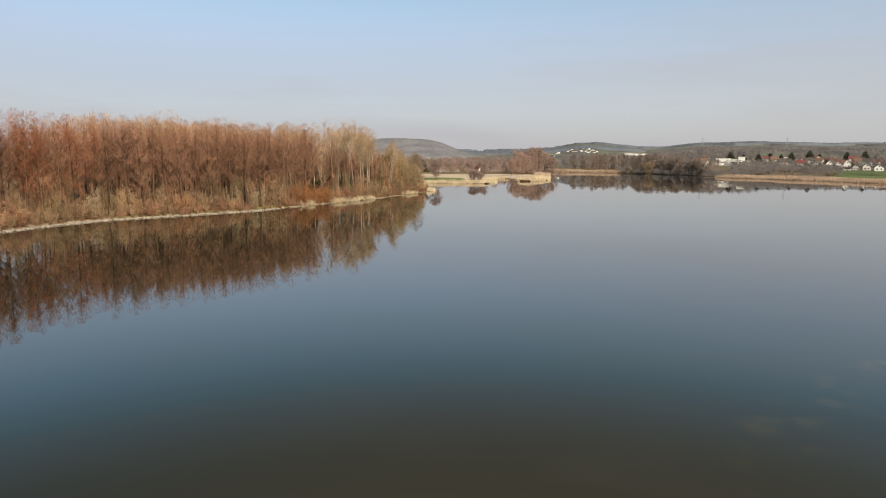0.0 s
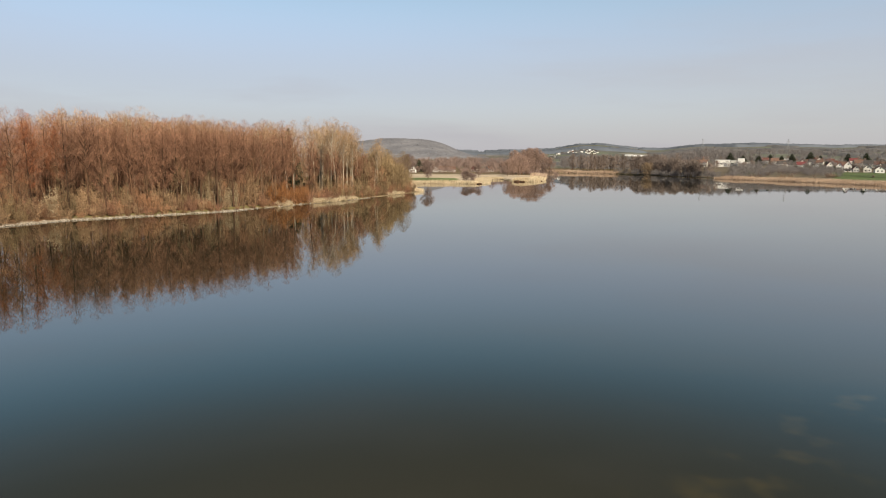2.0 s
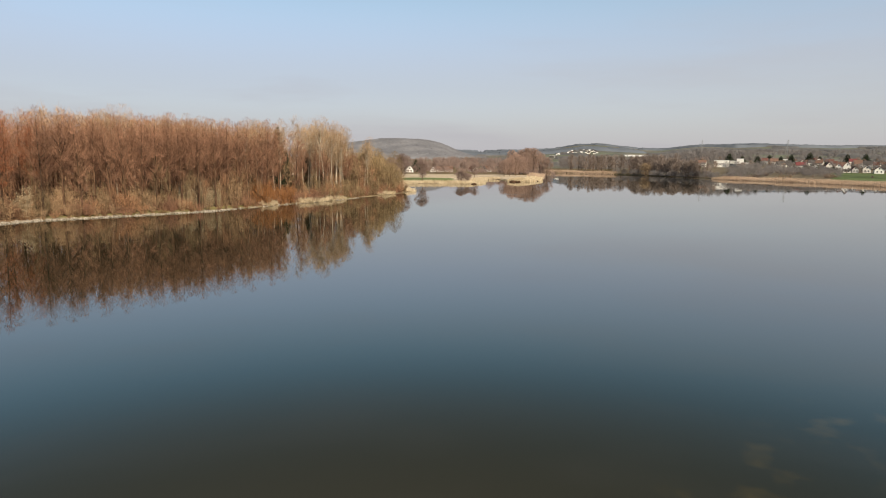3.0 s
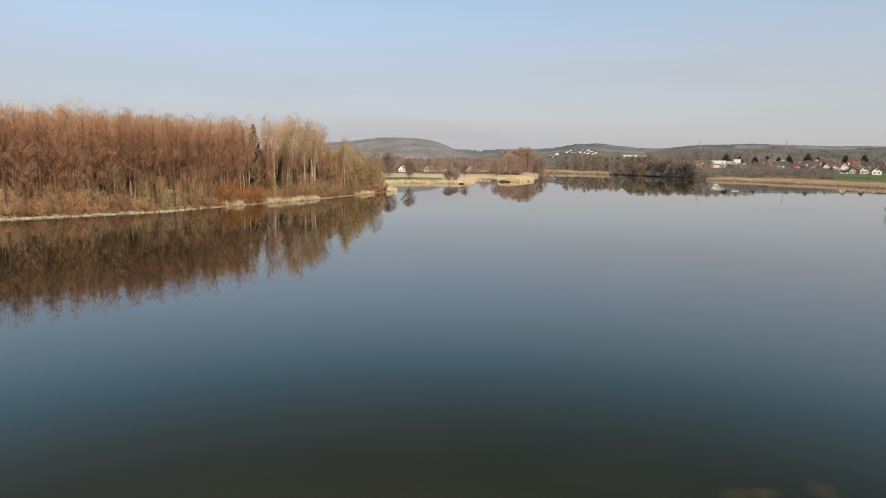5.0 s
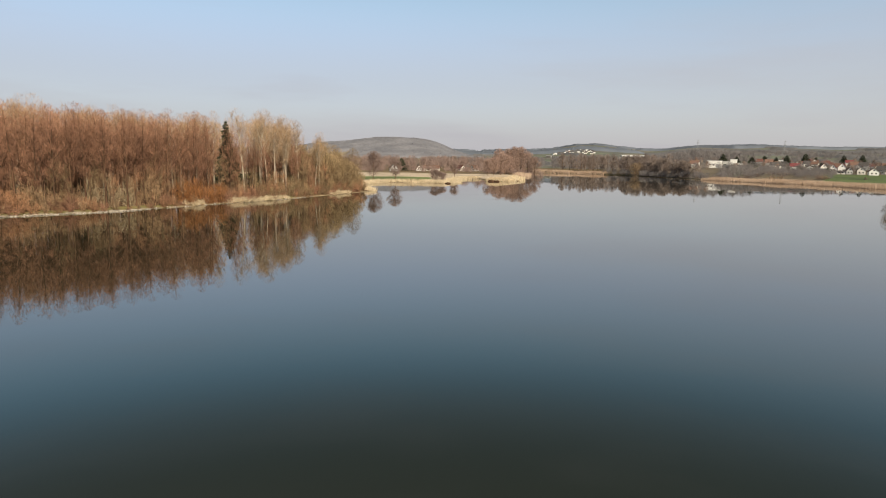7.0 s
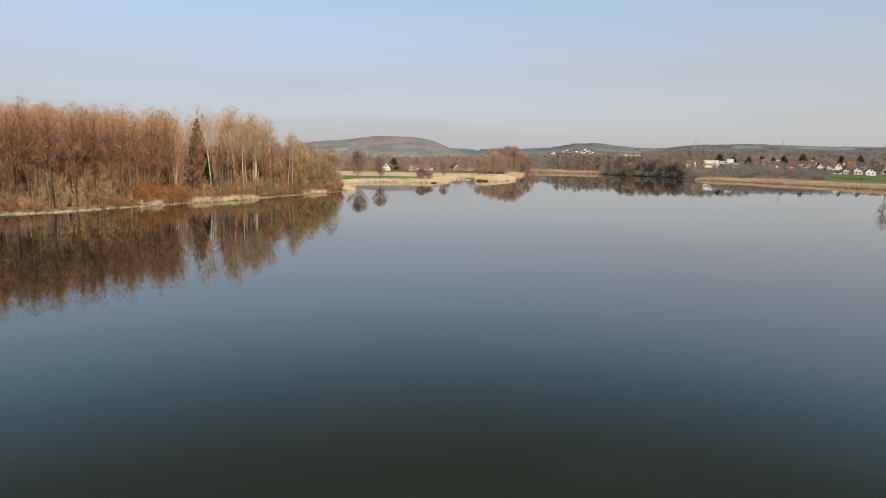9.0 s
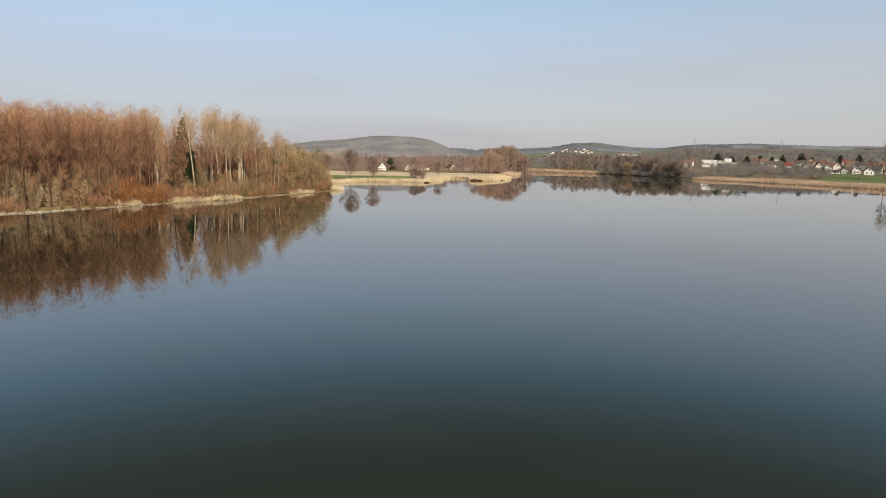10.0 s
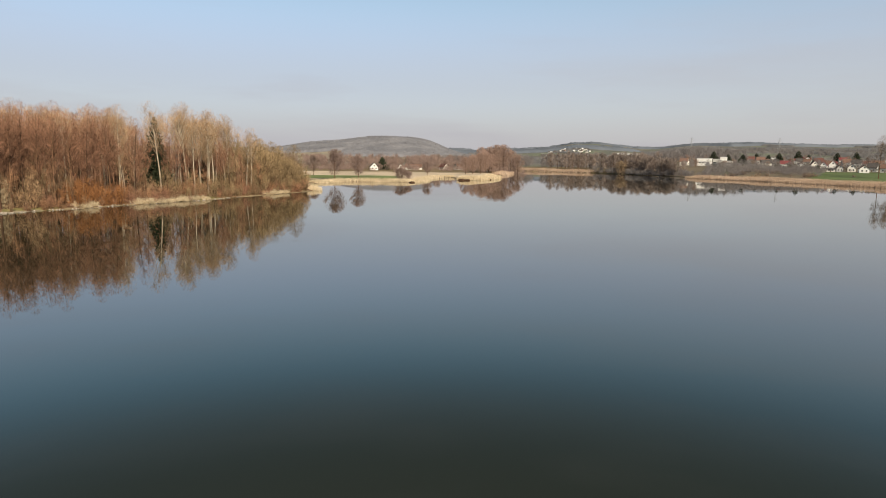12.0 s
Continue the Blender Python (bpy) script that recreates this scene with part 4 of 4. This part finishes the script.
for i in range(1300):
    y = 1000 + 950 * rnd.random() ** 1.3
    x = y * rnd.uniform(0.34, 0.8)
    if abs(float(wander(x * 0.5, y * 1.6, 70, 14))) > 0.16 and rnd.random() < 0.86:
        continue
    belt.append((x, y, ground_z(x, y), rnd.uniform(6, 12), rnd.uniform(3.5, 6)))
for i in range(560):
    x, y = rnd.uniform(160, 470), rnd.uniform(900, 1210)
    if 0.158 < (x - 20) / (y - 20) < 0.174:
        continue  # open field before the barn
    belt.append((x, y, ground_z(x, y), rnd.uniform(11, 18), rnd.uniform(4, 6)))
for i in range(160):
    x, y = rnd.uniform(-10, 150), rnd.uniform(930, 1300)
    belt.append((x, y, ground_z(x, y), rnd.uniform(9, 16), rnd.uniform(4, 6)))
woods("tree_belt", "grey-brown bare woodland climbing the slope behind the shore", belt, M_TWIG_FAR_HAZED, 26, per=100, width=0.34, reach=0.28, rise=1.1, bark=M_TWIG_FAR_HAZED)
belt = []
for i in range(210):
    q, y = rnd.uniform(0.5, 0.8), rnd.uniform(604, 900)
    belt.append((20 + q * (y - 20), y, ground_z(20 + q * (y - 20), y), rnd.uniform(1.8, 5.5), rnd.uniform(1.5, 3)))
woods("garden_hedges", "dark hedges and bare bushes between the village houses", belt, M_TWIG_HEDGE, 27, per=90, width=0.16, reach=0.3, rise=0.9)
BUSH = shrub("meadow_shrub", "low leafless brown bush before the village", 5, 4.0, 8, 480, 0.2, M_BARK, M_TWIG_GREY_HAZED, 9, twig_len=1.2)
for i in range(90):
    q = rnd.uniform(0.44, 0.61)
    y = rnd.uniform(530, 680) - 420 * max(0, q - 0.52)
    put(BUSH, 20 + q * (y - 20), y, rnd.uniform(0.35, 0.85), "bushes before the village")
GOLD = shrub("willow_bush", "yellow-brown budding willow bush behind the reeds", 5, 4.0, 10, 1200, 0.1, M_BARK, M_TWIG_GOLD, 19, twig_len=0.9)
for x, y, q in ((276, 512, 0.75), (281, 516, 0.8), (288, 518, 0.65), (310, 500, 0.7), (316, 503, 0.6)):
    put(GOLD, x, y, q, "willow bushes behind the reeds")
put(BUSH, 338, 492, 0.45, "bushes before the village")
WEEPER = bare_tree("willow_tree", "yellowish weeping willow before the wet wood", 17, 7.5, 0.06, 3600, 0.13, M_BARK, M_TWIG_GOLD, 108, limbs=20, sub=2, up=0.7, twig_len=1.6, haze=0.4)
put(WEEPER, 222, 676, 0.9, "willows of the wet wood")
put(WEEPER, 230, 690, 0.8, "willows of the wet wood")


# ---- buildings ----
def gable_house(name, label, w, l, eave, rise, wall, roof, x, y, turn, group="", z=None, wins=2, chimney=True):
    """A house with its gable along local x: house > wall, roof (> chimney), door, windows (> pane)."""
    top = new(name)
    top.matrix_basis = pose(x, y, (ground_z(x, y) if z is None else z) - 0.1, 0, 0, turn)
    bm = bmesh.new()
    sec = [(-w / 2, -0.4), (w / 2, -0.4), (w / 2, eave), (0, eave + rise), (-w / 2, eave)]
    f1, f2 = [bm.verts.new((a, -l / 2, b)) for a, b in sec], [bm.verts.new((a, l / 2, b)) for a, b in sec]
    bm.faces.new(f1)
    bm.faces.new(f2[::-1])
    for i in range(5):
        bm.faces.new((f1[i], f2[i], f2[(i + 1) % 5], f1[(i + 1) % 5]))
    bmesh.ops.recalc_face_normals(bm, faces=bm.faces)
    part("wall", bm, wall, top)
    # roof: two slabs with eaves and verge overhang
    bm = bmesh.new()
    o, th = 0.5, 0.22
    sl = rise / (w / 2)
    pts = [(-w / 2 - o, eave - o * sl), (0, eave + rise), (w / 2 + o, eave - o * sl)]
    low = [(a, b + 0.02) for a, b in pts]
    hi = [(a, b + 0.02 + th) for a, b in pts]
    A = [[bm.verts.new((a, s * (l / 2 + o), b)) for a, b in low] + [bm.verts.new((a, s * (l / 2 + o), b)) for a, b in hi[::-1]] for s in (-1, 1)]
    for i in range(6):
        bm.faces.new((A[0][i], A[1][i], A[1][(i + 1) % 6], A[0][(i + 1) % 6]))
    for q in A:
        bm.faces.new((q[0], q[1], q[4], q[5]))
        bm.faces.new((q[1], q[2], q[3], q[4]))
    bmesh.ops.recalc_face_normals(bm, faces=bm.faces)
    rf = part("roof", bm, roof, top)
    if chimney:
        part("chimney", box_bm(0.6, 0.6, 1.5, (w * 0.12, l * 0.2, eave + rise - 0.7)), ROOFS["brown"], rf)
    def window(px, py, pz, ww, hh, ax):
        th = 0.12
        size = (ww + 0.2, th, hh + 0.2) if ax else (th, ww + 0.2, hh + 0.2)
        fr = part("window", box_bm(*size, (px, py, pz)), M_FRAME, top)
        s = (ww, th + 0.05, hh) if ax else (th + 0.05, ww, hh)
        part("pane", box_bm(*s, (px, py, pz + 0.1)), M_GLASS, fr)
    for s in (-1, 1):
        for k in range(wins):
            window((k + 0.5 - wins / 2) * w / (wins + 0.3), s * l / 2, 1.0, 1.1, 1.3, True)
            window(s * w / 2, (k + 0.5 - wins / 2) * l / (wins + 0.4), 1.0, 1.3, 1.3, False)
        if rise > 2.5:
            window(0, s * l / 2, eave + 0.3, 1.2, 1.3, True)
    part("door", box_bm(0.14, 1.0, 2.1, (-w / 2, 0, 0)), M_WOOD, top)
    return tagged(top, label, "house", group)


# wall, roof, place, width seen, height, gable towards the lake
LANE_HOUSES = (
    ("white", "brown", 412, 593, 8.2, 7.1, 1), ("cream", "dark", 413, 611, 7.2, 7.8, 1), ("grey", "brown", 406, 618, 5.9, 6.9, 1), ("cream", "dark", 393, 609, 7.1, 3.6, 0),
    ("white", "wine", 422, 668, 6.5, 8.7, 1), ("white", "red", 437, 678, 7.7, 10.5, 1), ("cream", "orange", 439, 714, 7.3, 9.2, 1), ("white", "brown", 449, 756, 7.0, 5.3, 1),
    ("white", "wine", 417, 731, 10.7, 8.6, 0), ("white", "dark", 385, 719, 5.0, 3.6, 0), ("grey", "red", 464, 907, 11.4, 9.7, 0), ("cream", "orange", 464, 879, 10.6, 10.5, 0),
    ("white", "white", 530, 972, 9.1, 5.3, 0), ("grey", "dark", 426, 776, 12.6, 6.6, 0), ("grey", "brown", 530, 951, 9.4, 6.5, 0), ("cream", "brown", 518, 864, 9.4, 8.8, 0),
)
HILL_HOUSES = (
    ("grey", "red", 556, 907, 8.9, 7.7, 0), ("grey", "brown", 542, 821, 11.2, 10.5, 0), ("grey", "dark", 532, 787, 10.7, 10.2, 0), ("cream", "wine", 597, 916, 11.0, 9.3, 0),
    ("grey", "dark", 445, 630, 8.4, 8.8, 0), ("cream", "brown", 537, 755, 10.2, 9.5, 0), ("white", "red", 530, 911, 8.5, 7.2, 0), ("cream", "brown", 526, 920, 7.6, 6.8, 1),
    ("grey", "brown", 402, 767, 6.2, 3.9, 0), ("white", "dark", 425, 871, 7.1, 4.2, 0), ("cream", "orange", 337, 811, 10.2, 9.4, 0), ("orange", "orange", 390, 974, 15.0, 8.8, 0),
    ("orange", "orange", 413, 989, 13.6, 9.1, 0), ("cream", "orange", 373, 970, 10.7, 9.3, 0), ("grey", "brown", 436, 600, 8.0, 8.0, 0), ("white", "red", 547, 793, 8.6, 8.9, 0),
    ("cream", "red", 509, 957, 7.9, 6.0, 0),
)
NAMES = {"white": "white-rendered", "cream": "cream-rendered", "grey": "grey", "orange": "ochre", "dark": "dark timber"}


def village_house(wall, roof, x, y, w, h, gable):
    """A house turned with its gable or its eaves to the lake."""
    face = -math.degrees(math.atan2(x - 30, y - 30)) + rnd.uniform(-14, 14)
    eave, rise = (0.56 * h, 0.44 * h) if h > 5 else (0.7 * h, 0.3 * h)
    wide, deep = (w, 9.5) if gable else (min(w, 8.5), w)
    gable_house("village_house", NAMES[wall] + " village house with a " + roof + " pitched roof", wide, deep, eave, rise, WALLS[wall], ROOFS[roof], x, y, face if gable else face + 90, "village houses")


for wall, roof, x, y, w, h, gable in LANE_HOUSES + HILL_HOUSES:
    village_house(wall, roof, x, y, w * 0.9, h * 0.9, gable)
# the back lanes of the village, half hidden by gardens
for i in range(26):
    q, y = rnd.uniform(0.52, 0.8), rnd.uniform(720, 960)
    village_house(rnd.choice(["white", "cream", "grey", "grey"]), rnd.choice(["brown", "dark", "dark", "brown", "wine", "red"]), 20 + q * (y - 20), y, rnd.uniform(7, 11), rnd.uniform(6, 8.5), rnd.random() < 0.4)
# farmsteads on the left bank
for wall, roof, x, y, w, l, e, r, turn in (("white", "dark", -29.5, 680, 8, 10, 3.4, 4.0, 12), ("cream", "brown", 9, 724, 8, 18, 2.8, 3.2, 85), ("white", "brown", -4.8, 716, 6, 8, 3.0, 3.0, 8),
                                           ("cream", "red", 42, 738, 7, 9, 3.2, 3.4, 35), ("grey", "brown", 58, 744, 7, 9, 3.2, 3.5, -40)):
    gable_house("farm_house", NAMES[wall] + " farmhouse with a " + roof + " roof across the meadow", w, l, e, r, WALLS[wall], ROOFS[roof], x, y, turn, "farmhouses")


def slope_spot(s, rise):
    """The first place on a line from the lake whose ground stands that high."""
    y = next((q for q in range(1400, 3000, 10) if ground_z(20 + s * q, q) > rise), 2700)
    return 20 + s * y, y


def hall(label, w, l, h, wall, roof, x, y, turn):
    """A flat-roofed works building > wall, roof edge, gate."""
    top = new("industrial_hall")
    top.matrix_basis = pose(x, y, ground_z(x, y) - 0.1, 0, 0, turn)
    part("wall", box_bm(w, l, h, (0, 0, -0.3)), wall, top)
    part("roof", box_bm(w + 0.6, l + 0.6, 0.5, (0, 0, h - 0.3), 0.08), roof, top)
    part("gate", box_bm(4, 0.16, 4, (w * 0.2, -l / 2, 0)), M_STEEL, top)
    for k in (-0.3, -0.1):
        part("window", box_bm(2.2, 0.14, 1.2, (w * k, -l / 2, 3)), M_GLASS, top)
    return tagged(top, label, "hall")


hall("long white flat-roofed industrial hall beside the village", 17, 20, 8.4, WALLS["white"], ROOFS["white"], 358, 803, -22)
hall("grey works building beside the white hall", 8, 9, 8.2, WALLS["grey"], ROOFS["dark"], 374, 806, -22)
hall("white works building beside the hall", 7.5, 9, 10.5, WALLS["white"], ROOFS["white"], 375, 789, -22)
hall("small white works annex", 6, 7, 6, WALLS["white"], ROOFS["white"], 383, 790, -22)
hall("dark barn with a white roof on the far slope", 26, 16, 7, WALLS["dark"], ROOFS["white"], *slope_spot(0.166, 31), -8)
# hamlet on the far hill
for i in range(44):
    s = rnd.uniform(0.16, 0.235)
    x, y = slope_spot(s, rnd.uniform(42, 60))
    k = rnd.choice(["white", "white", "cream"])
    gable_house("hillside_house", "small white house of the hamlet on the far hill", rnd.uniform(6, 8), rnd.uniform(7, 10), 4.0, 2.6, WALLS[k], ROOFS[rnd.choice(["dark", "dark", "brown", "white"])], x, y + rnd.uniform(-15, 15), rnd.uniform(60, 120), "hamlet houses", wins=1, chimney=False)
for i in range(9):
    x, y = slope_spot(0.286 + 0.0042 * i, 36)
    gable_house("greenhouse", "low white greenhouse roof far behind the wood", 14, 26, 3, 2, WALLS["white"], ROOFS["white"], x, y + rnd.uniform(-10, 10), 90 + rnd.uniform(-4, 4), "greenhouses", wins=1, chimney=False)

# dark conifers of the gardens
GARDEN = spruce("garden_conifer", "dark green conifer between the village houses", 11, 6.2, 12, twigs=2200)
for x, y, h in ((394, 862, 16), (430, 900, 11.5), (421, 838, 13), (515, 929, 13), (542, 929, 16), (557, 929, 11), (597, 929, 14), (500, 929, 10.5), (624, 929, 15), (406, 815, 8.5), (483, 929, 12), (480, 676, 8.5),
                (-22.8, 699, 13), (447, 640, 6), (399, 640, 5), (560, 850, 9), (470, 770, 8), (590, 800, 10)):
    put(GARDEN, x, y, h / 10, "garden conifers")
for i in range(60):
    q, y = rnd.uniform(0.42, 0.78), rnd.uniform(690, 1000)
    put(MID["grey"], 20 + q * (y - 20), y, rnd.uniform(0.35, 0.65), "garden trees")
# tall alders on the reed shore
LANKY = bare_tree("alder_tree", "tall slender bare alder standing in the reed shore", 30, 4.6, 0.3, 2600, 0.075, M_BARK, M_TWIG_DARK, 109, limbs=22, sub=2, up=1.2, girth=0.008, twig_len=1.2)
for x, y, q in ((342, 472, 1.0), (346.5, 468, 0.95), (352, 476, 1.0), (357, 470, 0.9)):
    put(LANKY, x, y, q, "alders by the reed shore")


def pylon(x, y, h, turn):
    """A lattice power mast > four legs, braces, cross arms."""
    top = new("power_pylon")
    top.matrix_basis = pose(x, y, ground_z(x, y), 0, 0, turn)
    b, t, q = h * 0.09, h * 0.012, np.linspace(0, 1, 2)
    for sx, sy in ((-1, -1), (1, -1), (1, 1), (-1, 1)):
        p = np.array([[[sx * b, sy * b, -0.5], [sx * t, sy * t, h]]])
        child("leg", fast_mesh("leg", *tubes(p, np.full((1, 2), 0.13), 4), M_STEEL), top)
    br = []
    for k in range(9):
        f0, f1 = k / 9, (k + 1) / 9
        w0, w1 = b + (t - b) * f0, b + (t - b) * f1
        for c in range(4):
            a0, a1 = radians(45 + 90 * c), radians(135 + 90 * c)
            br.append([[math.cos(a0) * w0 * 1.41, math.sin(a0) * w0 * 1.41, f0 * h], [math.cos(a1) * w1 * 1.41, math.sin(a1) * w1 * 1.41, f1 * h]])
    child("braces", fast_mesh("braces", *tubes(np.array(br), np.full((len(br), 2), 0.07), 3), M_STEEL), top)
    for f, w in ((0.72, 7), (0.82, 9), (0.92, 6)):
        child("cross_arm", fast_mesh("cross_arm", *tubes(np.array([[[-w, 0, f * h], [0, 0, f * h + 1], [w, 0, f * h]]]), np.array([[0.06, 0.14, 0.06]]), 4), M_STEEL), top)
    return tagged(top, "grey steel lattice power pylon on the slope", "pylon", "pylons")


pylon(539, 1311, 32, 20)
pylon(716, 1311, 31, 20)

# ---- stakes and peat banks in the bay ----
def stake(x, y, h, lean):
    p = np.array([[[0, 0, -0.8], [lean * 0.4, 0, h * 0.5], [lean, 0.05, h]]])
    ob = new("wooden_stake", fast_mesh("wooden_stake", *tubes(p, np.array([[0.2, 0.18, 0.14]]), 6), M_WOOD))
    ob.matrix_basis = pose(x, y, 0)
    tagged(ob, "old grey wooden stake standing in the shallow bay", "stake", "stakes in the bay")


for x, y, h, a in ((36, 448, 1.4, 0.1), (40, 452, 1.1, -0.2), (43, 450, 1.6, 0.05), (33, 440, 0.9, 0.15), (46, 462, 1.2, 0)):
    stake(x, y, h, a)


def peat_hump(x, y, s):
    bm = bmesh.new()
    bmesh.ops.create_icosphere(bm, subdivisions=3, radius=1)
    for v in bm.verts:
        v.co *= 1 + 0.25 * noise.noise(v.co * 2 + Vector((x, y, 0)))
        v.co = Vector((v.co.x * 2.2 * s, v.co.y * 1.2 * s, v.co.z * 0.9 * s))
    me = bpy.data.meshes.new("peat_hump")
    bm.to_mesh(me)
    bm.free()
    me.materials.append(M_PEAT)
    ob = new("peat_hump", me)
    ob.matrix_basis = pose(x, y, 0.1)
    tagged(ob, "dark brown peat hump under the reeds at the waterline", "bank")


for x, y, s in ((54, 421, 1.1), (57, 419, 0.8), (71, 438, 0.9), (26, 372, 0.7)):
    peat_hump(x, y, s)


# willow scrub at the tip of the headland
for x, y, k in ((-13, 259, 1.7), (-11.5, 267, 1.6), (-10.8, 275, 1.5), (-11.5, 283, 1.5), (-14, 271, 1.8), (-13, 290, 1.4)):
    put(SHRUBS["olive"], x, y, k, "undergrowth of the bank")


# ---- woods on the far hills ----
def hill_woods(name, label, xs, ys, step, keep, tall, tint, seed):
    """Far woods as one lumpy canopy over the slope, with sprays standing out of it."""
    rng = np.random.default_rng(seed)
    gx, gy = np.meshgrid(np.arange(*xs, step), np.arange(*ys, step), indexing="ij")
    x, y = (gx + rng.uniform(-0.4, 0.4, gx.shape) * step).ravel(), (gy + rng.uniform(-0.4, 0.4, gx.shape) * step).ravel()
    z = height_at(x, y, np.full(x.shape, 400.0))
    rim = np.zeros(gx.shape, bool)
    rim[1:-1, 1:-1] = True
    ok = keep(x, y) & rim.ravel()
    top = np.where(ok, z + tall * (0.45 + 0.35 * rng.random(x.shape) + 0.15 * wander(x, y, 30, seed)), z - 1.5)
    nx, ny = gx.shape
    i, j = np.meshgrid(np.arange(nx - 1), np.arange(ny - 1), indexing="ij")
    f = np.stack([i * ny + j, (i + 1) * ny + j, (i + 1) * ny + j + 1, i * ny + j + 1], -1).reshape(-1, 4)
    f = f[ok[f].any(1)]
    bulk = new(name)
    child("canopy", fast_mesh("canopy", np.column_stack([x, y, top]), f, tint), bulk)
    px, py, pz = x[ok][::7], y[ok][::7], z[ok][::7]
    way = rng.normal(0, 0.12 * tall, (len(px), 3))
    way[:, 2] = tall * rng.uniform(0.25, 0.45, len(px))
    v, f = slivers(np.column_stack([px, py, pz + tall * 0.55]), way, tall * rng.uniform(0.2, 0.5, len(px)), rng)
    child("treetops", fast_mesh("treetops", v, f, tint), bulk)
    return tagged(bulk, label, "woods", kind="stuff")


flat = lambda x: np.full(x.shape, 400.0)
# canopy tints carry the air's haze in their base colour
hill_woods("hill_wood", "grey-brown bare wood covering the rounded hill, hazed bluish in its colour", (-900, 160), (1550, 2250), 7.0, lambda x, y: (height_at(x, y, flat(x)) > 20) & ~((x > -560) & (x < -250) & (y < 1850)), 9, M_HILLWOOD_HAZED, 51)
hill_woods("ridge_wood", "dark conifer wood along the far ridge, its colour hazed blue-grey", (-400, 3200), (2450, 3700), 13.0, lambda x, y: wander(x, y, 210, 3) > 0.0, 14, M_PINEWOOD_HAZED, 52)
hill_woods("slope_wood", "bare copses and hedges on the far slopes", (100, 1900), (1030, 2460), 9.0, lambda x, y: np.abs(wander(x, y, 120, 6)) < 0.2, 8, M_SLOPEWOOD_HAZED, 53)
for ob in list(bpy.data.objects):
    if ob.type == "EMPTY" and ob.parent is None and ob.name not in used and not ob.location.length and "kind" not in ob:
        for o in (*ob.children_recursive, ob):
            bpy.data.objects.remove(o)
